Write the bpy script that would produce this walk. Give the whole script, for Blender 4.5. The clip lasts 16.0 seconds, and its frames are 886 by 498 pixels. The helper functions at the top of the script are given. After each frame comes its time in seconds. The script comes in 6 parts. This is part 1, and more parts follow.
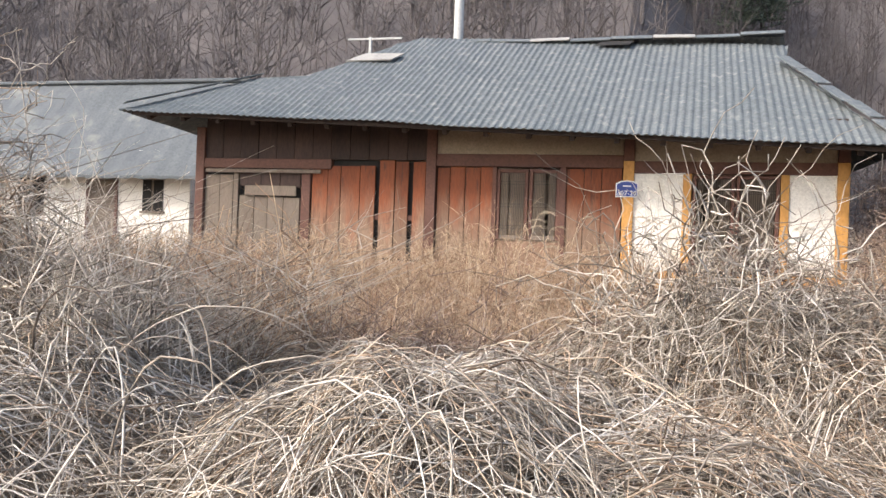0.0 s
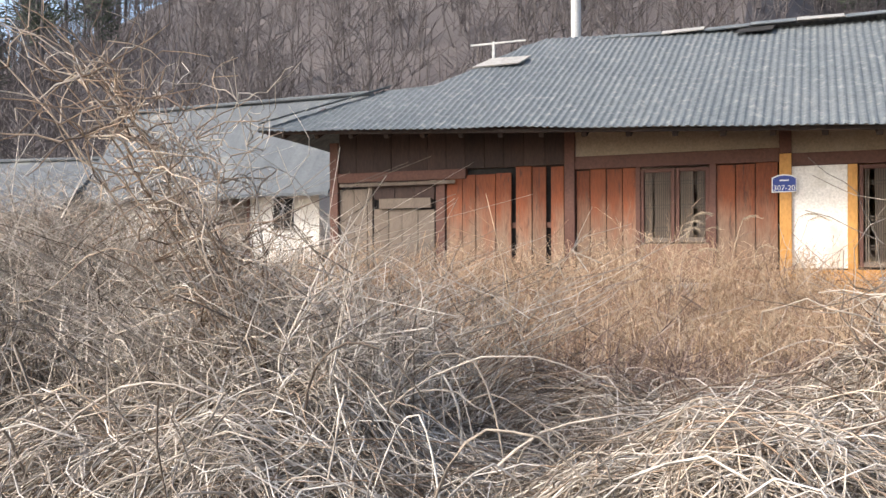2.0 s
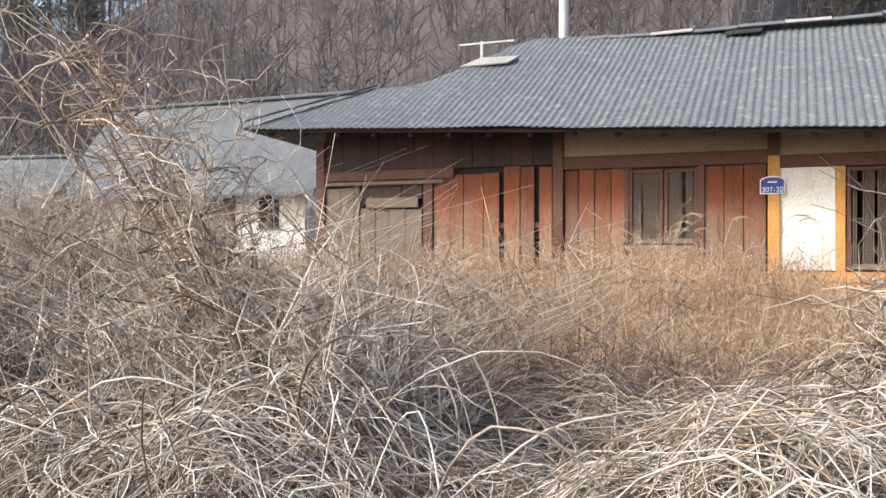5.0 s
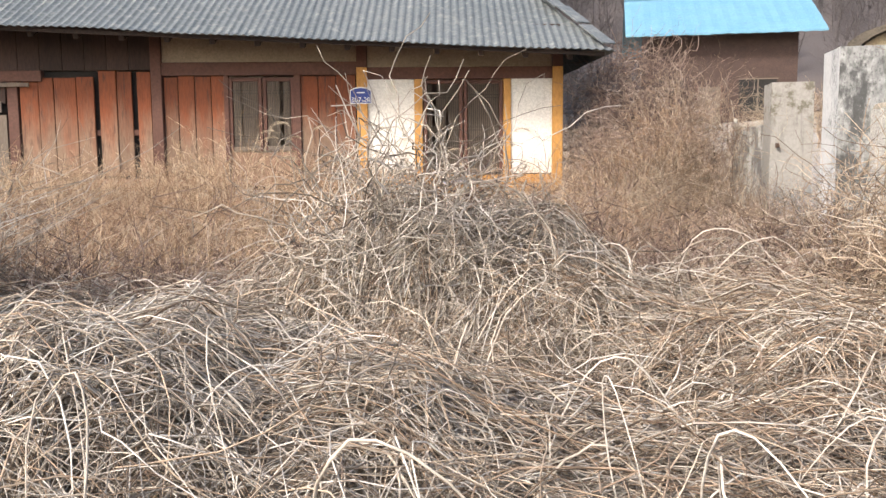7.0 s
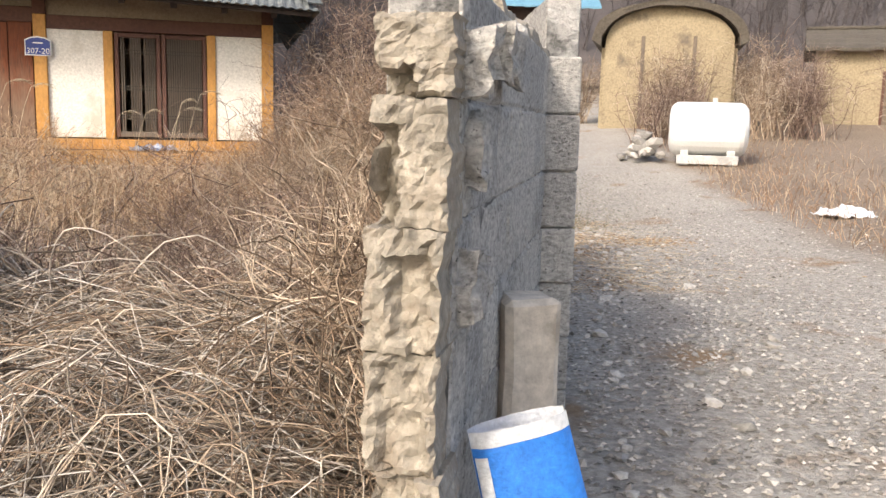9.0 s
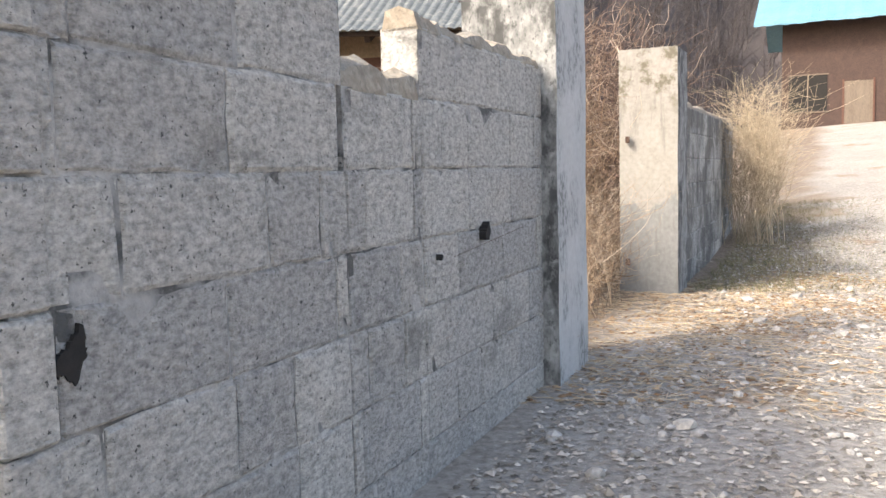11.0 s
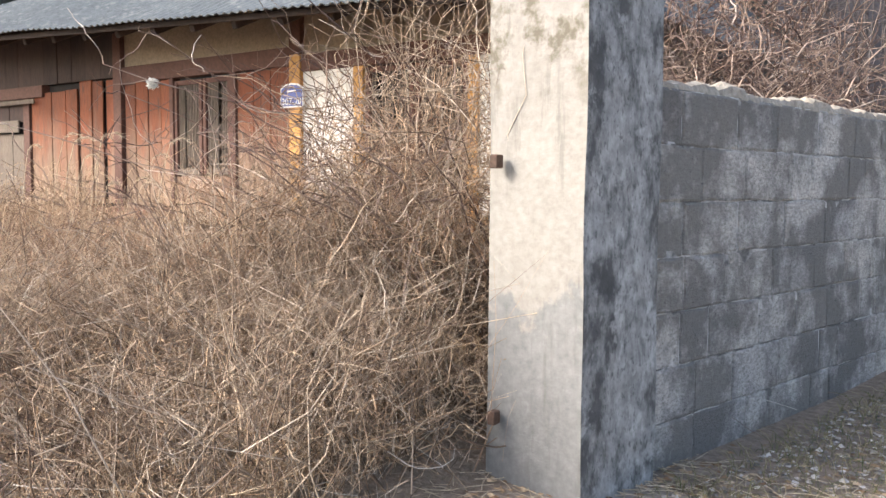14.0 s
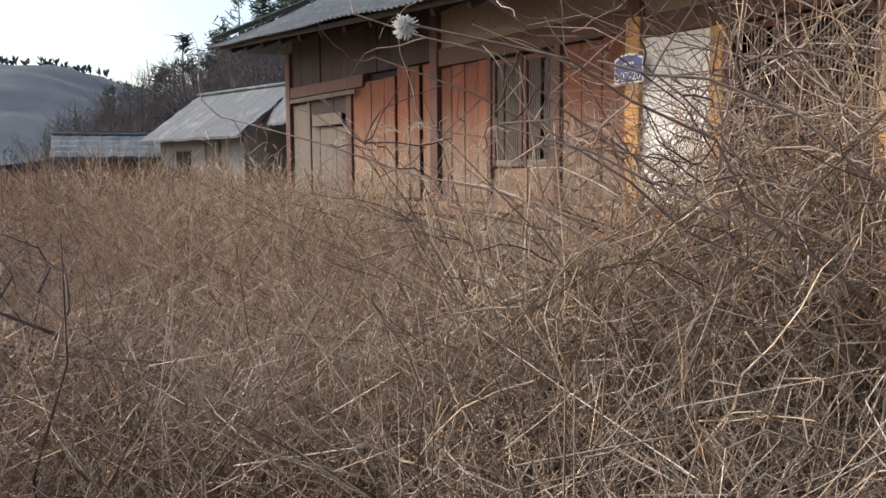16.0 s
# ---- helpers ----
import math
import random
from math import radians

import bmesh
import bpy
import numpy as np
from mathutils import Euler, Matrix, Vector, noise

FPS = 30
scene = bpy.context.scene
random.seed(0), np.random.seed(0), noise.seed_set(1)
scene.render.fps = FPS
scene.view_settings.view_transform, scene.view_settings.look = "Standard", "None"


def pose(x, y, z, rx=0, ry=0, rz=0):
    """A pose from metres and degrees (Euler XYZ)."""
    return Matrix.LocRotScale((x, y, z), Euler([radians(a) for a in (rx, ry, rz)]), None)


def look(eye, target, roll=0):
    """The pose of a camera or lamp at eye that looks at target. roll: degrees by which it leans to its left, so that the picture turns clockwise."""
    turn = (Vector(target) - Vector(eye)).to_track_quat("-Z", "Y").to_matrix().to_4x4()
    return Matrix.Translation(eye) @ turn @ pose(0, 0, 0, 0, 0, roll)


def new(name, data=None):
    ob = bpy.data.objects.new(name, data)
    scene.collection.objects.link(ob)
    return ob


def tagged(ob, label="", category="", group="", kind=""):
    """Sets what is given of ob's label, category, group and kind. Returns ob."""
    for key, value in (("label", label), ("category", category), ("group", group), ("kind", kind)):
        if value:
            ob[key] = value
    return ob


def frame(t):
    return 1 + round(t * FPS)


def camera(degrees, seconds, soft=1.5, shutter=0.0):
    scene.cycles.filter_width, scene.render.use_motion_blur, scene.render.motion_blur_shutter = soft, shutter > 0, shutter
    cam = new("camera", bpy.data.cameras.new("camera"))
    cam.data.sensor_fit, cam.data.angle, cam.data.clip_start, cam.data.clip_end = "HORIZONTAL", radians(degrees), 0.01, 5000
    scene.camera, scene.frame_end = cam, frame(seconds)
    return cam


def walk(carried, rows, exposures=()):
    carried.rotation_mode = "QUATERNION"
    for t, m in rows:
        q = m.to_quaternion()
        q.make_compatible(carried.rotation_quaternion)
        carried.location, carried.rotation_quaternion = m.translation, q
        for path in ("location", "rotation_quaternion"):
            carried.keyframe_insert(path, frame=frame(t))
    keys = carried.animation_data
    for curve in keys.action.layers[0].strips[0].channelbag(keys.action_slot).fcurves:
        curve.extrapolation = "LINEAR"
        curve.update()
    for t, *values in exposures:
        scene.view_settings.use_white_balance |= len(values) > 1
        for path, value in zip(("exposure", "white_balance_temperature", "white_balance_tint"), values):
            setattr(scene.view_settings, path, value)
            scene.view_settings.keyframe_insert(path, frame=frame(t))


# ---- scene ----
cam = camera(55.2, 16.0)
PATH = [
    (0, (2.859, -1.924, 0.99), (2.338, 0.007, 0.993), 2.2),
    (0.5, (2.623, -1.834, 1.048), (2.055, 0.083, 1.046), 2.3),
    (1, (2.423, -1.833, 1.032), (1.868, 0.088, 1.035), 2.0),
    (1.5, (2.256, -1.861, 1.047), (1.561, 0.014, 1.061), 0.9),
    (2, (2.161, -1.742, 1.086), (1.404, 0.11, 1.092), -0.2),
    (2.5, (2.087, -1.632, 1.082), (1.341, 0.224, 1.095), 0.4),
    (3, (2.047, -1.599, 1.074), (1.295, 0.254, 1.085), 0.3),
    (5.5, (2.113, -1.716, 1.033), (1.417, 0.159, 1.043), 0.0),
    (6, (2.297, -1.873, 0.991), (1.718, 0.041, 0.991), -0.4),
    (6.5, (2.539, -1.996, 1.034), (2.18, -0.029, 1.0), -0.6),
    (7, (3.159, -1.974, 1.106), (3.201, 0.014, 0.888), -0.5),
    (7.5, (3.82, -1.929, 1.15), (4.139, 0.026, 0.872), -1.4),
    (8, (4.317, -1.773, 1.17), (4.707, 0.172, 0.913), 2.5),
    (8.5, (4.68, -1.616, 1.193), (5.134, 0.309, 0.895), 2.9),
    (8.7, (4.813, -1.535, 1.191), (5.301, 0.38, 0.888), 1.8),
    (10.8, (7.389, 0.644, 0.959), (7.038, 2.604, 0.778), -1.2),
    (11, (7.547, 0.901, 0.959), (7.111, 2.845, 0.779), -1.4),
    (11.5, (7.957, 1.589, 0.992), (7.384, 3.5, 0.851), -1.2),
    (12, (8.23, 2.337, 0.99), (7.531, 4.205, 0.844), -0.3),
    (12.5, (8.615, 3.171, 1.039), (7.831, 5.005, 0.891), -0.0),
    (13, (8.898, 3.943, 1.09), (8.004, 5.724, 0.922), 0.7),
    (13.5, (9.162, 4.829, 1.198), (8.182, 6.559, 0.983), 0.2),
    (14, (9.323, 5.482, 1.1), (8.178, 7.116, 0.951), 0.4),
    (14.5, (9.158, 6.08, 1.235), (7.725, 7.461, 1.028), 0.3),
    (15, (8.777, 6.414, 1.241), (7.124, 7.528, 1.078), 2.20),
    (15.2, (8.46, 6.47, 1.22), (6.801, 7.576, 1.067), 1.46),
    (16, (7.94, 6.66, 1.22), (6.282, 7.762, 1.028), -0.4),
]
walk(cam, [(t, look(eye, target, roll)) for t, eye, target, roll in PATH],
     exposures=[(0, 1.45, 6350, 10), (6.5, 1.45, 6400, 10), (7.5, 1.42, 6700, 10), (8.7, 1.2, 6800, 10), (10.8, 1.85, 6900, 10), (12.5, 1.95, 6650, 10), (13.5, 1.95, 6500, 10), (14.5, 1.9, 6450, 10), (15.2, 1.35, 6400, 10), (16, 1.0, 6300, 10)])

# ---- light ----
world = bpy.data.worlds.new("sky")
scene.world = world
world.use_nodes = True
wn = world.node_tree
sky = wn.nodes.new("ShaderNodeTexSky")
sky.sky_type = 'NISHITA'
sky.sun_disc = False
sky.sun_elevation, sky.sun_rotation = radians(38), radians(228)
sky.air_density, sky.dust_density, sky.ozone_density = 1.0, 4.0, 1.0
wn.links.new(sky.outputs[0], wn.nodes["Background"].inputs[0])
wn.nodes["Background"].inputs[1].default_value = 0.13
sun = new("sun", bpy.data.lights.new("sun", 'SUN'))
sun.data.energy, sun.data.angle, sun.data.color = 1.35, radians(9), (1.0, 0.96, 0.90)
sun.matrix_world = look((-10.0, -9.0, 10.7), (0, 0, 0))


# ---- materials ----
def material(name, rough=0.9, metal=0.0):
    m = bpy.data.materials.new(name)
    m.use_nodes = True
    n = m.node_tree
    b = n.nodes["Principled BSDF"]
    b.inputs["Roughness"].default_value = rough
    b.inputs["Metallic"].default_value = metal
    return m, n, b


def noise_node(n, scale, detail=6, vec=None, stretch=None, kind="object"):
    tc = n.nodes.new("ShaderNodeTexCoord")
    src = tc.outputs["Object" if kind == "object" else "Generated"]
    if kind == "world":
        src = n.nodes.new("ShaderNodeNewGeometry").outputs["Position"]
    if stretch:
        mp = n.nodes.new("ShaderNodeMapping")
        mp.inputs["Scale"].default_value = stretch
        n.links.new(src, mp.inputs[0])
        src = mp.outputs[0]
    t = n.nodes.new("ShaderNodeTexNoise")
    t.inputs["Scale"].default_value = scale
    t.inputs["Detail"].default_value = detail
    t.inputs["Roughness"].default_value = 0.65
    n.links.new(src, t.inputs["Vector"])
    return t.outputs["Fac"]


def ramp(n, fac, stops):
    r = n.nodes.new("ShaderNodeValToRGB")
    while len(r.color_ramp.elements) < len(stops):
        r.color_ramp.elements.new(0.5)
    for e, (p, c) in zip(r.color_ramp.elements, stops):
        e.position, e.color = p, (*c, 1)
    n.links.new(fac, r.inputs[0])
    return r.outputs[0]


def mix(n, fac, a, b, mode='MIX'):
    m = n.nodes.new("ShaderNodeMix")
    m.data_type, m.blend_type = 'RGBA', mode
    for sock, v in ((m.inputs[0], fac), (m.inputs[6], a), (m.inputs[7], b)):
        if isinstance(v, (int, float)):
            sock.default_value = v
        elif isinstance(v, tuple):
            sock.default_value = (*v, 1)
        else:
            n.links.new(v, sock)
    return m.outputs[2]


def bump(n, b, fac, strength=0.4, dist=0.01):
    bp = n.nodes.new("ShaderNodeBump")
    bp.inputs["Strength"].default_value = strength
    bp.inputs["Distance"].default_value = dist
    n.links.new(fac, bp.inputs["Height"])
    n.links.new(bp.outputs[0], b.inputs["Normal"])


def surface(name, c1, c2, scale=3.0, fine=40.0, rough=0.9, metal=0.0, stretch=None, bumps=0.4, dist=0.01, stain=None, stain_scale=1.2, rnd=0.0, kind="world", stain_lo=0.55, stain_hi=0.68, pits=0.0):
    """Two colours mixed by broad and fine noise, a stain of its own, and relief."""
    m, n, b = material(name, rough, metal)
    big = noise_node(n, scale, 4, stretch=stretch, kind=kind)
    small = noise_node(n, fine, 8, stretch=stretch, kind=kind)
    col = ramp(n, big, [(0.3, c1), (0.7, c2)])
    col = mix(n, 0.55, col, ramp(n, small, [(0.3, tuple(v * 0.62 for v in c1)), (0.72, tuple(min(1, v * 1.25) for v in c2))]))
    if stain:
        s = ramp(n, noise_node(n, stain_scale, 8, stretch=stretch, kind=kind), [(stain_lo, (0, 0, 0)), (stain_hi, (1, 1, 1))])
        col = mix(n, s, col, stain)
    if pits:
        p = ramp(n, noise_node(n, fine * 1.7, 6, stretch=stretch, kind=kind), [(0.36, (1, 1, 1)), (0.44, (0, 0, 0))])
        col = mix(n, mix(n, pits, (0, 0, 0), p), col, tuple(v * 0.35 for v in c1))
        mid = ramp(n, noise_node(n, 9.0, 5, kind=kind), [(0.32, (0.68,) * 3), (0.68, (1.22,) * 3)])
        col = mix(n, 1.0, col, mid, 'MULTIPLY')
        q = ramp(n, noise_node(n, scale * 3.1, 6, kind=kind), [(0.58, (0, 0, 0)), (0.66, (1, 1, 1))])
        col = mix(n, mix(n, 0.5, (0, 0, 0), q), col, tuple(min(0.8, v * 1.3) for v in c2))
    if rnd:
        info = n.nodes.new("ShaderNodeObjectInfo")
        v = ramp(n, info.outputs["Random"], [(0, (1 - rnd,) * 3), (1, (1 + rnd * 0.4,) * 3)])
        col = mix(n, 1.0, col, v, 'MULTIPLY')
    n.links.new(col, b.inputs["Base Color"])
    bump(n, b, mix(n, 0.5, small, noise_node(n, 17.0, 5, kind=kind)) if pits else small, bumps, dist)
    return m


def strands_mat(name, stops, rough=0.8):
    """Dry stalks: each one takes its own tone."""
    m, n, b = material(name, rough)
    g = n.nodes.new("ShaderNodeNewGeometry")
    col = ramp(n, g.outputs["Random Per Island"], stops)
    nz = noise_node(n, 9.0, 3, kind="world")
    col = mix(n, 1.0, col, ramp(n, nz, [(0.3, (0.55, 0.53, 0.51)), (0.7, (1.25, 1.23, 1.2))]), 'MULTIPLY')
    n.links.new(col, b.inputs["Base Color"])
    b.inputs["Specular IOR Level"].default_value = 0.25
    return m


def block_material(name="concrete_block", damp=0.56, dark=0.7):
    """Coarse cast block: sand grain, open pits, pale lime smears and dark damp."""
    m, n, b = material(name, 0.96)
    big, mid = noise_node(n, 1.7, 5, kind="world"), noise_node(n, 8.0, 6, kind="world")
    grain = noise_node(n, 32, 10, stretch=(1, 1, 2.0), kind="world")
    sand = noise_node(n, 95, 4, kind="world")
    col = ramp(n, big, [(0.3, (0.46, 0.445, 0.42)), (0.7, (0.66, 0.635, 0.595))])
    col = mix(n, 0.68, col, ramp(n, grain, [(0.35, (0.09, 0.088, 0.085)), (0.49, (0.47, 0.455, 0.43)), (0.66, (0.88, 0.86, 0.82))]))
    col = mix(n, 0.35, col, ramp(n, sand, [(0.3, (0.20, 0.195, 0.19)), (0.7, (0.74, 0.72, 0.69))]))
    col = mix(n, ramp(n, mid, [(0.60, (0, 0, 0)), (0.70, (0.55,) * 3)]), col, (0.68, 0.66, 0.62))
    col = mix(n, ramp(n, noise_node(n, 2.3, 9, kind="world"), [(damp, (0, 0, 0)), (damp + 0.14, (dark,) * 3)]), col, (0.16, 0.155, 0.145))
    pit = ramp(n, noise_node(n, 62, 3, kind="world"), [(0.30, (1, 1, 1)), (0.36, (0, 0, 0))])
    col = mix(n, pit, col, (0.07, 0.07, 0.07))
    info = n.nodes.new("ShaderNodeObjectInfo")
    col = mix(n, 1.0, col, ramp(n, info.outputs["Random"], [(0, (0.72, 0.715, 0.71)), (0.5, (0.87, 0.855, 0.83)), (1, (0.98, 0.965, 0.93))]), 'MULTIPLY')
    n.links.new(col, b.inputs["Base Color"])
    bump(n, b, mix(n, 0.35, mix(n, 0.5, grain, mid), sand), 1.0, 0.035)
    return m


M_BLOCK = block_material()
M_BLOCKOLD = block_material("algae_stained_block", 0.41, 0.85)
M_MORTAR = surface("mortar", (0.44, 0.43, 0.41), (0.66, 0.64, 0.61), 5, 40, 0.95, bumps=1.0, dist=0.03, stain=(0.13, 0.128, 0.122), stain_scale=5, stain_lo=0.46, stain_hi=0.58)


def lichen_render():
    """Smooth pale render with clouds of dark specks."""
    m, n, b = material("rendered_concrete", 0.9)
    big, small = noise_node(n, 1.8, 6, kind="world"), noise_node(n, 30, 8, kind="world")
    col = mix(n, 0.3, ramp(n, big, [(0.3, (0.40, 0.405, 0.405)), (0.7, (0.53, 0.53, 0.52))]), ramp(n, small, [(0.3, (0.30, 0.30, 0.295)), (0.7, (0.60, 0.60, 0.585))]))
    cloud = ramp(n, noise_node(n, 3.0, 5, stretch=(1.3, 1.3, 0.7), kind="world"), [(0.47, (0, 0, 0)), (0.62, (1, 1, 1))])
    speck = ramp(n, noise_node(n, 42, 6, stretch=(1, 1, 0.55), kind="world"), [(0.48, (0, 0, 0)), (0.56, (1, 1, 1))])
    col = mix(n, mix(n, 1.0, cloud, speck, 'MULTIPLY'), col, (0.15, 0.155, 0.15))
    col = mix(n, mix(n, 1.0, cloud, (0.35, 0.35, 0.35), 'MULTIPLY'), col, (0.24, 0.245, 0.24))
    n.links.new(col, b.inputs["Base Color"])
    bump(n, b, small, 0.6, 0.012)
    return m


M_PILLAR = lichen_render()


def patched_pillar():
    """Pale render above, a grey damp patch with a ragged edge below."""
    m, n, b = material("patched_render", 0.9)
    big, small, mid = noise_node(n, 1.6, 5, kind="world"), noise_node(n, 26, 8, kind="world"), noise_node(n, 4.5, 6, kind="world")
    pale = mix(n, 0.45, ramp(n, big, [(0.3, (0.25, 0.235, 0.21)), (0.7, (0.33, 0.312, 0.285))]), ramp(n, small, [(0.3, (0.14, 0.13, 0.115)), (0.7, (0.33, 0.31, 0.28))]))
    grey = mix(n, 0.45, ramp(n, big, [(0.3, (0.15, 0.152, 0.15)), (0.7, (0.22, 0.22, 0.215))]), ramp(n, small, [(0.3, (0.12, 0.12, 0.12)), (0.7, (0.29, 0.29, 0.28))]))
    moss = ramp(n, mid, [(0.52, (0, 0, 0)), (0.6, (1, 1, 1))])
    sep = n.nodes.new("ShaderNodeSeparateXYZ")
    n.links.new(n.nodes.new("ShaderNodeNewGeometry").outputs["Position"], sep.inputs[0])
    ma = n.nodes.new("ShaderNodeMath")
    ma.operation = 'MULTIPLY_ADD'
    n.links.new(mid, ma.inputs[0])
    ma.inputs[1].default_value = 1.1
    n.links.new(sep.outputs["Z"], ma.inputs[2])
    lo, hi = n.nodes.new("ShaderNodeMapRange"), n.nodes.new("ShaderNodeMapRange")
    for r, a, c in ((lo, 1.13, 1.2), (hi, 2.05, 2.3)):
        n.links.new(ma.outputs[0], r.inputs[0])
        r.inputs[1].default_value, r.inputs[2].default_value = a, c
    col = mix(n, lo.outputs[0], grey, pale)
    col = mix(n, mix(n, hi.outputs[0], (0, 0, 0), moss), col, (0.13, 0.115, 0.085))
    streak = ramp(n, noise_node(n, 7, 6, stretch=(2.2, 2.2, 0.25), kind="world"), [(0.56, (0, 0, 0)), (0.70, (0.55,) * 3)])
    col = mix(n, streak, col, (0.12, 0.115, 0.105))
    n.links.new(col, b.inputs["Base Color"])
    bump(n, b, small, 0.5, 0.01)
    return m


M_PILLAR2 = patched_pillar()
# render copy for single faces: weather stains plus that side's shade in the colour
M_PILLARDARK = surface("stained_and_shaded_render", (0.16, 0.162, 0.158), (0.36, 0.362, 0.352), 2.6, 24, 0.92, bumps=0.7, dist=0.012, stain=(0.075, 0.076, 0.074), stain_scale=4.0, stretch=(1.3, 1.3, 0.75), stain_lo=0.47, stain_hi=0.58, pits=0.7)


def ground_material():
    """Gravel lane, and leaf litter with dry grass where the cover says so."""
    m, n, b = material("lane_and_litter", 0.95)
    big, small, speck = noise_node(n, 0.6, 6, kind="world"), noise_node(n, 22, 8, kind="world"), noise_node(n, 90, 4, kind="world")
    lane = mix(n, 0.6, ramp(n, big, [(0.35, (0.28, 0.255, 0.22)), (0.65, (0.43, 0.395, 0.35))]), ramp(n, small, [(0.35, (0.15, 0.135, 0.115)), (0.7, (0.56, 0.525, 0.48))]))
    lane = mix(n, ramp(n, speck, [(0.62, (0, 0, 0)), (0.72, (1, 1, 1))]), lane, (0.66, 0.63, 0.59))
    lane = mix(n, ramp(n, noise_node(n, 1.1, 8, kind="world"), [(0.58, (0, 0, 0)), (0.68, (1, 1, 1))]), lane, mix(n, small, (0.16, 0.10, 0.06), (0.36, 0.25, 0.15)))
    lit = mix(n, 0.6, ramp(n, big, [(0.35, (0.17, 0.125, 0.095)), (0.65, (0.27, 0.21, 0.155))]), ramp(n, small, [(0.35, (0.10, 0.075, 0.055)), (0.7, (0.38, 0.30, 0.22))]))
    at = n.nodes.new("ShaderNodeAttribute")
    at.attribute_name = "cover"
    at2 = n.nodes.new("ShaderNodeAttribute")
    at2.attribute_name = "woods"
    # hill floor brought near the trunk tone: distance haze in its colour
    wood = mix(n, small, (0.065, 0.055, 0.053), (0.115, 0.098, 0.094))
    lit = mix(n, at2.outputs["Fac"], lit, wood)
    n.links.new(mix(n, at.outputs["Fac"], lane, lit), b.inputs["Base Color"])
    bump(n, b, small, 1.0, 0.03)
    return m


M_GROUND = ground_material()
M_STONE = surface("stone", (0.34, 0.32, 0.29), (0.52, 0.49, 0.45), 6, 40, 0.9, rnd=0.5)
M_SOIL = surface("litter_soil", (0.18, 0.142, 0.105), (0.32, 0.255, 0.195), 2.0, 30, 1.0, bumps=1.0, dist=0.05)
M_SLATE = surface("corrugated_cement_sheet", (0.075, 0.09, 0.097), (0.135, 0.147, 0.15), 0.8, 12, 0.9, bumps=0.8, dist=0.02, stain=(0.20, 0.205, 0.195), stain_scale=5.5, stain_lo=0.54, stain_hi=0.68)
M_EDGE = surface("pale_sheet", (0.22, 0.21, 0.195), (0.36, 0.345, 0.315), 2, 30, 0.9)


def board_material():
    """Red paint, worn to bare pale wood towards the foot in streaks."""
    m, n, b = material("red_painted_boards", 0.8)
    st = (2.5, 2.5, 0.35)
    big, small = noise_node(n, 1.5, 5, stretch=st, kind="world"), noise_node(n, 22, 8, stretch=st, kind="world")
    red = mix(n, 0.5, ramp(n, big, [(0.3, (0.14, 0.038, 0.013)), (0.7, (0.27, 0.072, 0.022))]), ramp(n, small, [(0.3, (0.055, 0.018, 0.010)), (0.7, (0.28, 0.082, 0.027))]))
    bare = mix(n, 0.5, ramp(n, big, [(0.3, (0.19, 0.115, 0.072)), (0.7, (0.31, 0.20, 0.13))]), ramp(n, small, [(0.3, (0.11, 0.07, 0.05)), (0.7, (0.40, 0.29, 0.205))]))
    sep = n.nodes.new("ShaderNodeSeparateXYZ")
    n.links.new(n.nodes.new("ShaderNodeNewGeometry").outputs["Position"], sep.inputs[0])
    ma = n.nodes.new("ShaderNodeMath")
    ma.operation = 'MULTIPLY_ADD'
    n.links.new(big, ma.inputs[0])
    ma.inputs[1].default_value = 2.2
    n.links.new(sep.outputs["Z"], ma.inputs[2])
    mr = n.nodes.new("ShaderNodeMapRange")
    n.links.new(ma.outputs[0], mr.inputs[0])
    mr.inputs[1].default_value, mr.inputs[2].default_value = 2.25, 3.15
    col = mix(n, mr.outputs[0], bare, red)
    col = mix(n, ramp(n, noise_node(n, 3.5, 7, stretch=(3, 3, 0.5), kind="world"), [(0.56, (0, 0, 0)), (0.66, (0.8,) * 3)]), col, (0.055, 0.03, 0.022))
    info = n.nodes.new("ShaderNodeObjectInfo")
    col = mix(n, 1.0, col, ramp(n, info.outputs["Random"], [(0, (0.72, 0.70, 0.68)), (1, (1.1, 1.08, 1.06))]), 'MULTIPLY')
    n.links.new(col, b.inputs["Base Color"])
    bump(n, b, small, 0.7, 0.012)
    return m


M_RED = board_material()
M_REDLOW = surface("worn_boards", (0.25, 0.14, 0.09), (0.36, 0.23, 0.155), 2, 26, 0.85, stretch=(2, 2, 0.35), bumps=0.5, stain=(0.28, 0.12, 0.075), rnd=0.25)
M_DARK = surface("dark_timber", (0.022, 0.016, 0.014), (0.05, 0.033, 0.027), 2, 24, 0.85, stretch=(1, 1, 0.4), bumps=0.4)
M_BEAM = surface("brown_painted_timber", (0.085, 0.038, 0.027), (0.13, 0.06, 0.042), 2, 24, 0.8, bumps=0.4)
M_OCHRE = surface("ochre_painted_timber", (0.42, 0.20, 0.045), (0.55, 0.29, 0.08), 2, 24, 0.7, stretch=(1, 1, 0.4), bumps=0.4, stain=(0.25, 0.12, 0.04), stain_scale=2.2)
M_PLASTER = surface("white_plaster", (0.68, 0.65, 0.58), (0.80, 0.77, 0.71), 1.5, 30, 0.9, bumps=0.25, stain=(0.55, 0.51, 0.43), stain_scale=1.5)
# dark upper boards, deepened in colour for the shade under the eaves
M_EAVESHADE = surface("eave_shaded_boards", (0.024, 0.016, 0.014), (0.06, 0.034, 0.026), 1.6, 24, 0.85, stretch=(2, 2, 0.35), bumps=0.5, rnd=0.35)
